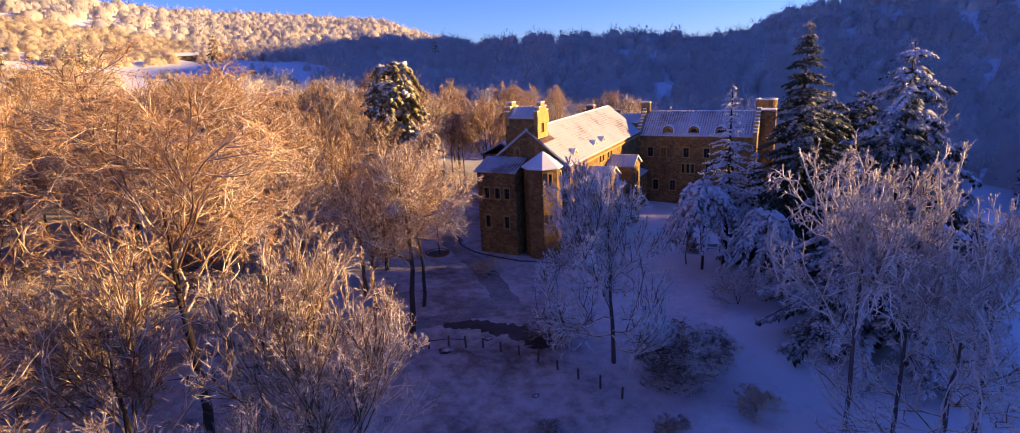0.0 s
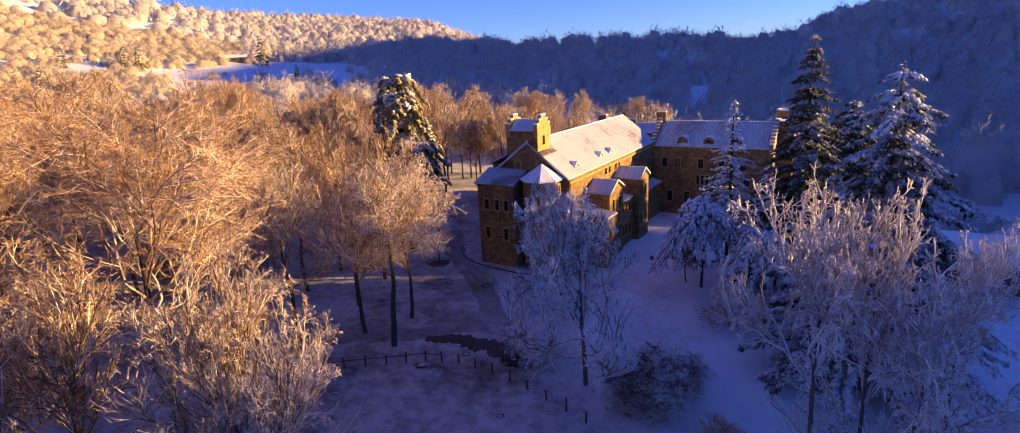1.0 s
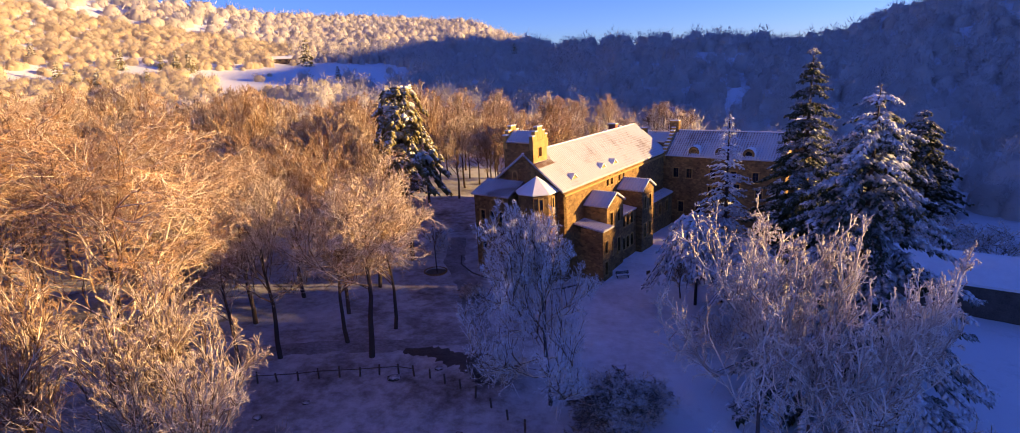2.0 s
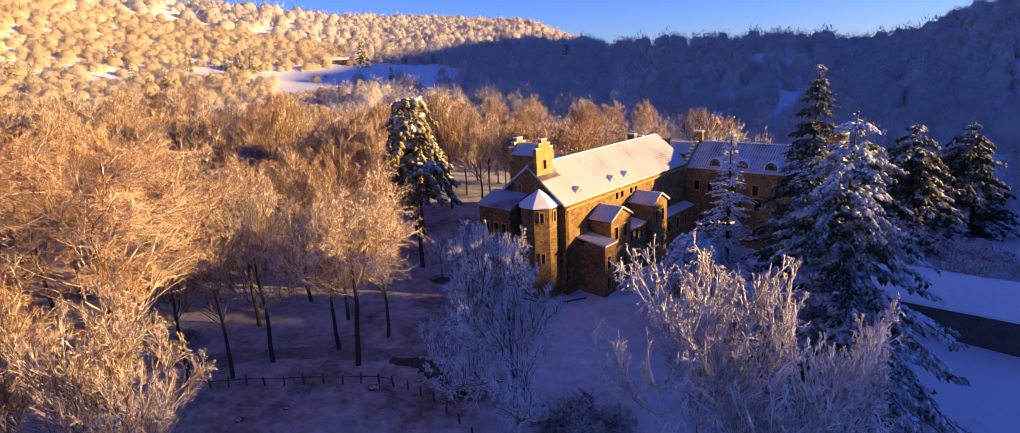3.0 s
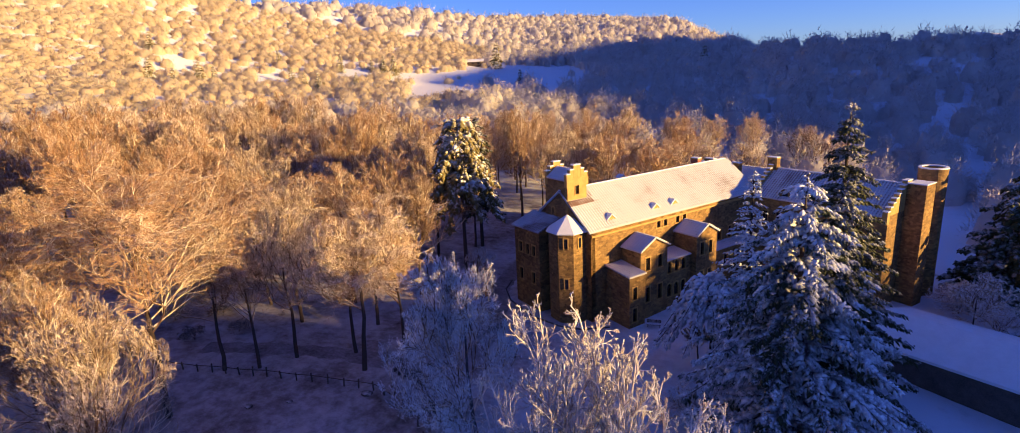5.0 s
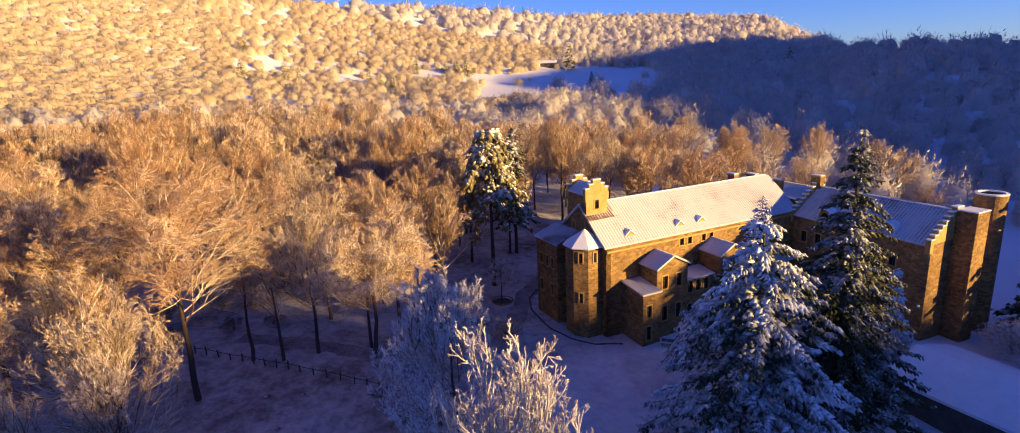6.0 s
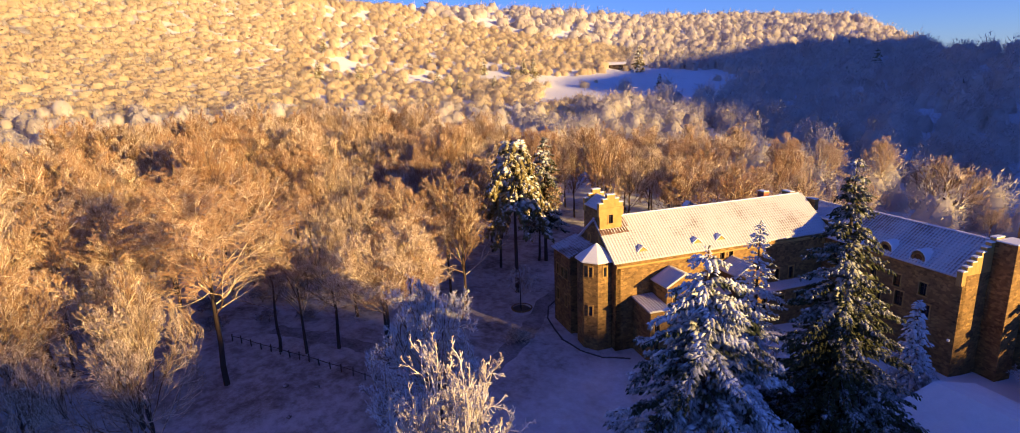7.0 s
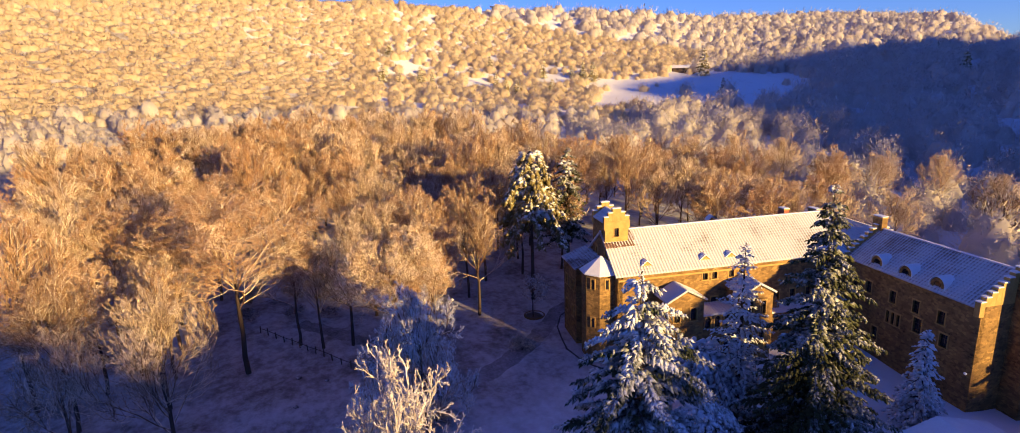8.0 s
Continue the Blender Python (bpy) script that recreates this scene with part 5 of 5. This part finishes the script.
def ring_bed(x, y, r):
    t = thing("flower_bed", "round bed of dark soil ringed with stones", "flower bed", stand(x, y, 0, 1, 0, 0))
    bm = bmesh.new()
    ring = [bm.verts.new((r * math.cos(a), r * math.sin(a), 0.06)) for a in np.linspace(0, 2 * math.pi, 20, endpoint=False)]
    top = bm.verts.new((0, 0, 0.16))
    for i in range(20):
        bm.faces.new((ring[i], ring[(i + 1) % 20], top))
    part("soil", bm, MUD, t)
    bm = box(-0.16, 0.16, -0.11, 0.11, -0.15, 0.2, 0.04)
    me = bpy.data.meshes.new("edging_stone")
    bm.to_mesh(me)
    bm.free()
    me.materials.append(STONE)
    n = int(2 * math.pi * r / 0.36)
    for i in range(n):
        a = 2 * math.pi * i / n
        o = part_mesh("edging_stone", me, t)
        o.matrix_local = pose((r + 0.05) * math.cos(a), (r + 0.05) * math.sin(a), 0, 0, 0, math.degrees(a) + 90)


ring_bed(-9.9, 74.0, 1.5)


def kerb():
    """A low stone kerb that bends round the turret and the corner block."""
    pts = np.array([(-7.6, 80.0), (-6.9, 76.8), (-4.6, 74.0), (-1.6, 72.0), (1.4, 70.2), (4.8, 69.6), (8.2, 70.4), (10.6, 72.4)])
    t = thing("kerb", "low dark stone kerb curving round the house corner", "kerb")
    bm = box(-0.36, 0.36, -0.1, 0.1, -0.2, 0.14, 0.03)
    me = bpy.data.meshes.new("kerb_stone")
    bm.to_mesh(me)
    bm.free()
    me.materials.append(DARK_WALL)
    seg = np.r_[0, np.cumsum(np.hypot(*np.diff(pts, axis=0).T))]
    for d in np.arange(0.4, seg[-1], 0.76):
        x, y = np.interp(d, seg, pts[:, 0]), np.interp(d, seg, pts[:, 1])
        x2, y2 = np.interp(d + 0.3, seg, pts[:, 0]), np.interp(d + 0.3, seg, pts[:, 1])
        o = part_mesh("kerb_stone", me, t)
        o.matrix_local = pose(*site(x, y, ground_z(x, y)), 0, 0, math.degrees(math.atan2(y2 - y, x2 - x)))


kerb()


def sign_post(x, y):
    t = thing("sign_post", "dark post with a small sign plate on the lawn", "sign", stand(x, y, 20, 1, 0.1, 1))
    part("post", box(-0.06, 0.06, -0.06, 0.06, 0, 2.0, 0.015), WOOD, t)
    part("sign_plate", box(-0.42, 0.1, -0.1, -0.063, 1.45, 1.95, 0.01), DARK_WALL, t)


def bench(x, y, turn, label):
    t = thing("garden_bench", label, "bench", stand(x, y, turn, 1, 0.03, 0))
    for i in range(4):
        part("seat_slat", box(-0.9, 0.9, -0.24 + i * 0.13, -0.13 + i * 0.13, 0.42, 0.46, 0.008), WOOD, t)
    for i in range(3):
        part("back_slat", box(-0.9, 0.9, 0.30, 0.335, 0.56 + i * 0.14, 0.66 + i * 0.14, 0.008), WOOD, t)
    for sx in (-0.75, 0.75):
        part("leg", box(sx - 0.04, sx + 0.04, -0.22, -0.14, 0, 0.418, 0.01), DARK_WALL, t)
        part("leg", box(sx - 0.04, sx + 0.04, 0.336, 0.40, 0, 0.98, 0.01), DARK_WALL, t)
    part("snow", box(-0.88, 0.88, -0.22, 0.24, 0.462, 0.52, 0.03), SNOW, t)


sign_post(19.1, 73.6)
bench(15.8, 75.2, 15, "wooden garden bench with snow on its seat")
bench(27.9, 74.5, -20, "dark wooden garden bench under a bare tree")
for x, y, sz, a in ((24.4, 75.2, 0.4, 30), (25.2, 75.0, 0.38, 90), (14.6, 41.8, 1.3, 0), (13.0, 41.0, 1.0, 120), (3.0, 48.5, 0.6, 60), (27.8, 70.2, 0.3, 10), (-40, 47, 0.7, 0), (-36, 51, 0.6, 50), (-33, 45, 0.55, 80), (-43, 41, 0.8, 130), (-37, 39, 0.6, 200), (-30, 49, 0.5, 250), (11.2, 34.6, 0.45, 20), (2.6, 34.6, 0.4, 90)):
    make_tree(sh3, stand(x, y, a, sz), "dark bushy shrub with little frost", "dark shrubs", "shrub", "shrub")


def wall_lamp(u, v, z):
    t = thing("wall_lamp", "small white lamp on the stone wing wall", "lamp", HOUSE_M @ pose(u, v, z))
    part("bracket", box(-0.25, 0.02, -0.05, 0.05, 0.0, 0.08, 0.01), DARK_WALL, t)
    part("shade", box(-0.45, -0.25, -0.14, 0.14, -0.12, 0.16, 0.04), SNOW, t)


wall_lamp(33.98, -19.2, 3.8)


# ---------------------------------------------------------------- far woods
def far_wood(name, seed, az0, az1, r0, r1, cell, tall, cards, label, mat, keep=0.9, where=None, spray=0.2, fat=0.74):
    """Distant frosted trees in one mesh: each a dome of fine twigs that fan out over a short trunk."""
    g = np.random.default_rng(seed)
    n = int(2 * r1 / cell)
    gx, gy = np.meshgrid(np.arange(-n // 2, n // 2 + 1), np.arange(-n // 2, n // 2 + 1))
    x = CENTRE[0] + (gx + 0.5 * (gy % 2) + g.uniform(-0.7, 0.7, gx.shape)) * cell
    y = CENTRE[1] + (gy + g.uniform(-0.7, 0.7, gx.shape)) * cell
    x, y = x.ravel(), y.ravel()
    dx, dy = x - CENTRE[0], y - CENTRE[1]
    r, az = np.hypot(dx, dy), np.degrees(np.arctan2(-dx, dy))
    ok = (r > r0) & (r < np.minimum(r1, np.interp(az, RIDGE_AZ, RIDGE_R) + 25)) & (az > az0) & (az < az1) & (g.random(len(x)) < keep)
    stray = g.random(len(x))
    # clearings: the long snow field and a few smaller ones
    for px, py, rx, ry in ((-150, 338, 50, 80), (-203, 304, 15, 14), (-228, 284, 14, 9), (-248, 238, 11, 7), (-290, 218, 9, 12), (-250, 300, 8, 12)):
        ok &= ((x - px) / rx) ** 2 + ((y - py) / ry) ** 2 > 1 + 0.35 * np.sin(x * 0.13) * np.cos(y * 0.11) - 2 * (stray < 0.035)
    ok &= ~((x > -128) & (x < 60) & (y > 10) & (y < 150))
    if where is not None:
        ok &= where(x, y)
    x, y = x[ok], y[ok]
    m = len(x)
    big = g.uniform(0.5, 1.3, m)
    h = tall * big * g.uniform(0.85, 1.15, m)
    rad = cell * fat * big
    z = height(x, y)
    # fine twigs over each crown: some lie along its uneven dome, some stand out of it
    a = g.random((m, cards)) * 2 * np.pi
    cz = g.random((m, cards)) ** 0.85
    cr = np.sqrt(np.clip(1 - cz ** 2, 0, 1))
    lump = 0.84 + 0.10 * np.sin(3 * a + x[:, None]) + 0.08 * np.sin(5 * a + 7 * cz + y[:, None]) + 0.05 * np.sin(9 * a + 11 * cz)
    way = np.stack([cr * np.cos(a), cr * np.sin(a), cz], -1)
    scale3 = np.stack([rad, rad, 0.9 * h], -1)[:, None]
    p0 = np.stack([x, y, z + 0.08 * h], -1)[:, None] + way * scale3 * (lump * (0.70 + 0.28 * g.random((m, cards))))[..., None]
    nrm = way + [0, 0, 0.3]
    nrm /= np.linalg.norm(nrm, axis=-1, keepdims=True)
    radial = g.random((m, cards, 1)) < 0.6
    tang = np.cross(nrm, g.normal(size=nrm.shape))
    tang /= np.linalg.norm(tang, axis=-1, keepdims=True)
    size = (spray * rad)[:, None, None] * g.uniform(0.6, 1.4, (m, cards, 1))
    p1 = p0 + np.where(radial, nrm + 0.5 * tang + [0, 0, 0.15], tang + 0.45 * nrm) * size
    side = np.cross(nrm, tang)
    wide = size * np.where(radial, 0.09, 0.18)
    v = np.stack([p0 + side * wide, p0 - side * wide, p1], 2).reshape(-1, 3)
    faces = np.arange(len(v)).reshape(-1, 3)
    # the dense body of each crown
    k = 7
    ca, cc = np.meshgrid(np.arange(k) * 2 * np.pi / k, [0.0, 0.45, 0.88])
    ca, cc = ca.ravel()[None], cc.ravel()[None]
    cl = 0.76 * (0.84 + 0.10 * np.sin(3 * ca + x[:, None]) + 0.08 * np.sin(5 * ca + 7 * cc + y[:, None]) + 0.05 * np.sin(9 * ca + 11 * cc))
    ck = np.sqrt(1 - cc ** 2)
    core = np.stack([x[:, None] + rad[:, None] * ck * np.cos(ca) * cl, y[:, None] + rad[:, None] * ck * np.sin(ca) * cl, z[:, None] + h[:, None] * (0.06 + 0.88 * cc * cl) - 2.2 * (cc == 0)], -1)
    core_n = np.broadcast_to(np.stack([ck * np.cos(ca), ck * np.sin(ca), cc + 0.4], -1), core.shape).reshape(-1, 3)
    quad = np.array([[r_ * k + c_, r_ * k + (c_ + 1) % k, r_ * k + k + (c_ + 1) % k, r_ * k + k + c_] for r_ in range(2) for c_ in range(k)])
    quad = np.concatenate([quad[:, [0, 1, 2]], quad[:, [0, 2, 3]], [[2 * k, 2 * k + c_, 2 * k + c_ + 1] for c_ in range(1, k - 1)]])
    cf_ = (quad[None] + (np.arange(m) * 3 * k)[:, None, None]).reshape(-1, 3) + len(v)
    v, faces = np.concatenate([v, core.reshape(-1, 3)]), np.concatenate([faces, cf_])
    # trunks
    b = np.stack([x, y, z - 0.5], -1)
    tv, tf = tubes(b, b + np.stack([0 * x, 0 * y, h * 0.6], -1), np.full(m, 0.25), np.full(m, 0.12), 3)
    tf = np.concatenate([tf[:, [0, 1, 2]], tf[:, [0, 2, 3]]]) + len(v)
    me = mesh_arrays(name, site_all(np.concatenate([v, tv])), np.concatenate([faces, tf]), mat, True)
    soft = nrm + g.normal(size=nrm.shape) * 0.5
    soft /= np.linalg.norm(soft, axis=-1, keepdims=True)
    me.normals_split_custom_set_from_vertices(np.concatenate([np.repeat(soft.reshape(-1, 3), 3, 0), core_n, np.tile([[1.0, 0.0, 0.0]], (len(tv), 1))]))
    tagged(new(name, me), label, "woodland", kind="stuff")
    return m


far_wood("hillside_wood", 71, -48, 34, 118, 270, 8.2, 11.0, 520, "frosted leafless woodland on the valley slopes", FAR_TREE, 0.92, None, 0.13, 0.72)
far_wood("hillside_wood", 74, 34, 118, 118, 270, 6.4, 8.6, 260, "frosted leafless woodland on the valley slopes", FAR_TREE, 0.92, None, 0.15, 0.70)
far_wood("hillside_wood", 72, -48, 30, 270, 560, 8.6, 10.0, 110, "frosted leafless woodland on the valley slopes", FAR_TREE, 0.93, None, 0.26, 0.72)
far_wood("hillside_wood", 75, 30, 62, 262, 560, 5.6, 5.4, 110, "pale frosted trees in sunlit colours on the hillside", FAR_SCRUB, 0.92, None, 0.2, 0.82)
far_wood("hillside_scrub", 77, 60, 112, 262, 560, 4.2, 2.8, 42, "low frosted scrub with sunlit yellow in its colour", FAR_SCRUB, 0.97, None, 0.24, 1.15)
far_wood("hillside_wood", 73, -5, 70, 560, 1050, 12.0, 11.0, 24, "frosted leafless woodland on the far hills", FAR_TREE, 0.95, None, 0.34, 0.72)

# scattered conifers on the hillsides
cf = conifer_meshes(81, 14.0, 4.6, 1.0, 9, 6, 0.3, 2.0, NEEDLE_CEDAR, 0.75, 2.2)
hill = ((-188, 386, 1.25), (-309, 210, 0.75), (-273, 185, 0.7), (-263, 205, 0.75), (-258, 210, 0.6), (-270, 263, 0.6), (-234, 240, 0.7), (-228, 243, 0.55), (-212, 238, 0.7), (-239, 283, 0.7), (-202, 256, 0.6), (-220, 300, 0.75), (-214, 303, 0.85), (-226, 296, 0.55), (-56, 455, 1.1), (-150, 350, 0.6), (-262, 190, 0.6))
for i, (x, y, sz) in enumerate(hill):
    make_conifer(cf, x, y, "dark conifer standing among frosted hillside woods", i * 47, sz)


def hillside_hut(x, y, turn):
    t = thing("timber_hut", "long low dark timber hut beside the snow meadow", "hut", stand(x, y, turn, 1, 0, 0))
    part("wall", box(-9, 9, -3, 3, -1, 2.7), WOOD, t)
    bm = bmesh.new()
    for sg in (-1, 1):
        a = [bm.verts.new(c) for c in ((-9.6, sg * 3.6, 2.45), (9.6, sg * 3.6, 2.45), (9.6, 0, 4.2), (-9.6, 0, 4.2))]
        b = [bm.verts.new((v.co.x, v.co.y, v.co.z + 0.3)) for v in a]
        bm.faces.new(a)
        bm.faces.new(b[::-1])
        for k in range(4):
            bm.faces.new((a[k], a[(k + 1) % 4], b[(k + 1) % 4], b[k]))
    part("roof", bm, SNOW, t, "snow-covered roof")
    for k in range(4):
        part("window", box(-7 + 4 * k, -5.6 + 4 * k, -3.06, -3.004, 0.9, 2.0), GLASS, t)


hillside_hut(-205, 378, 25)
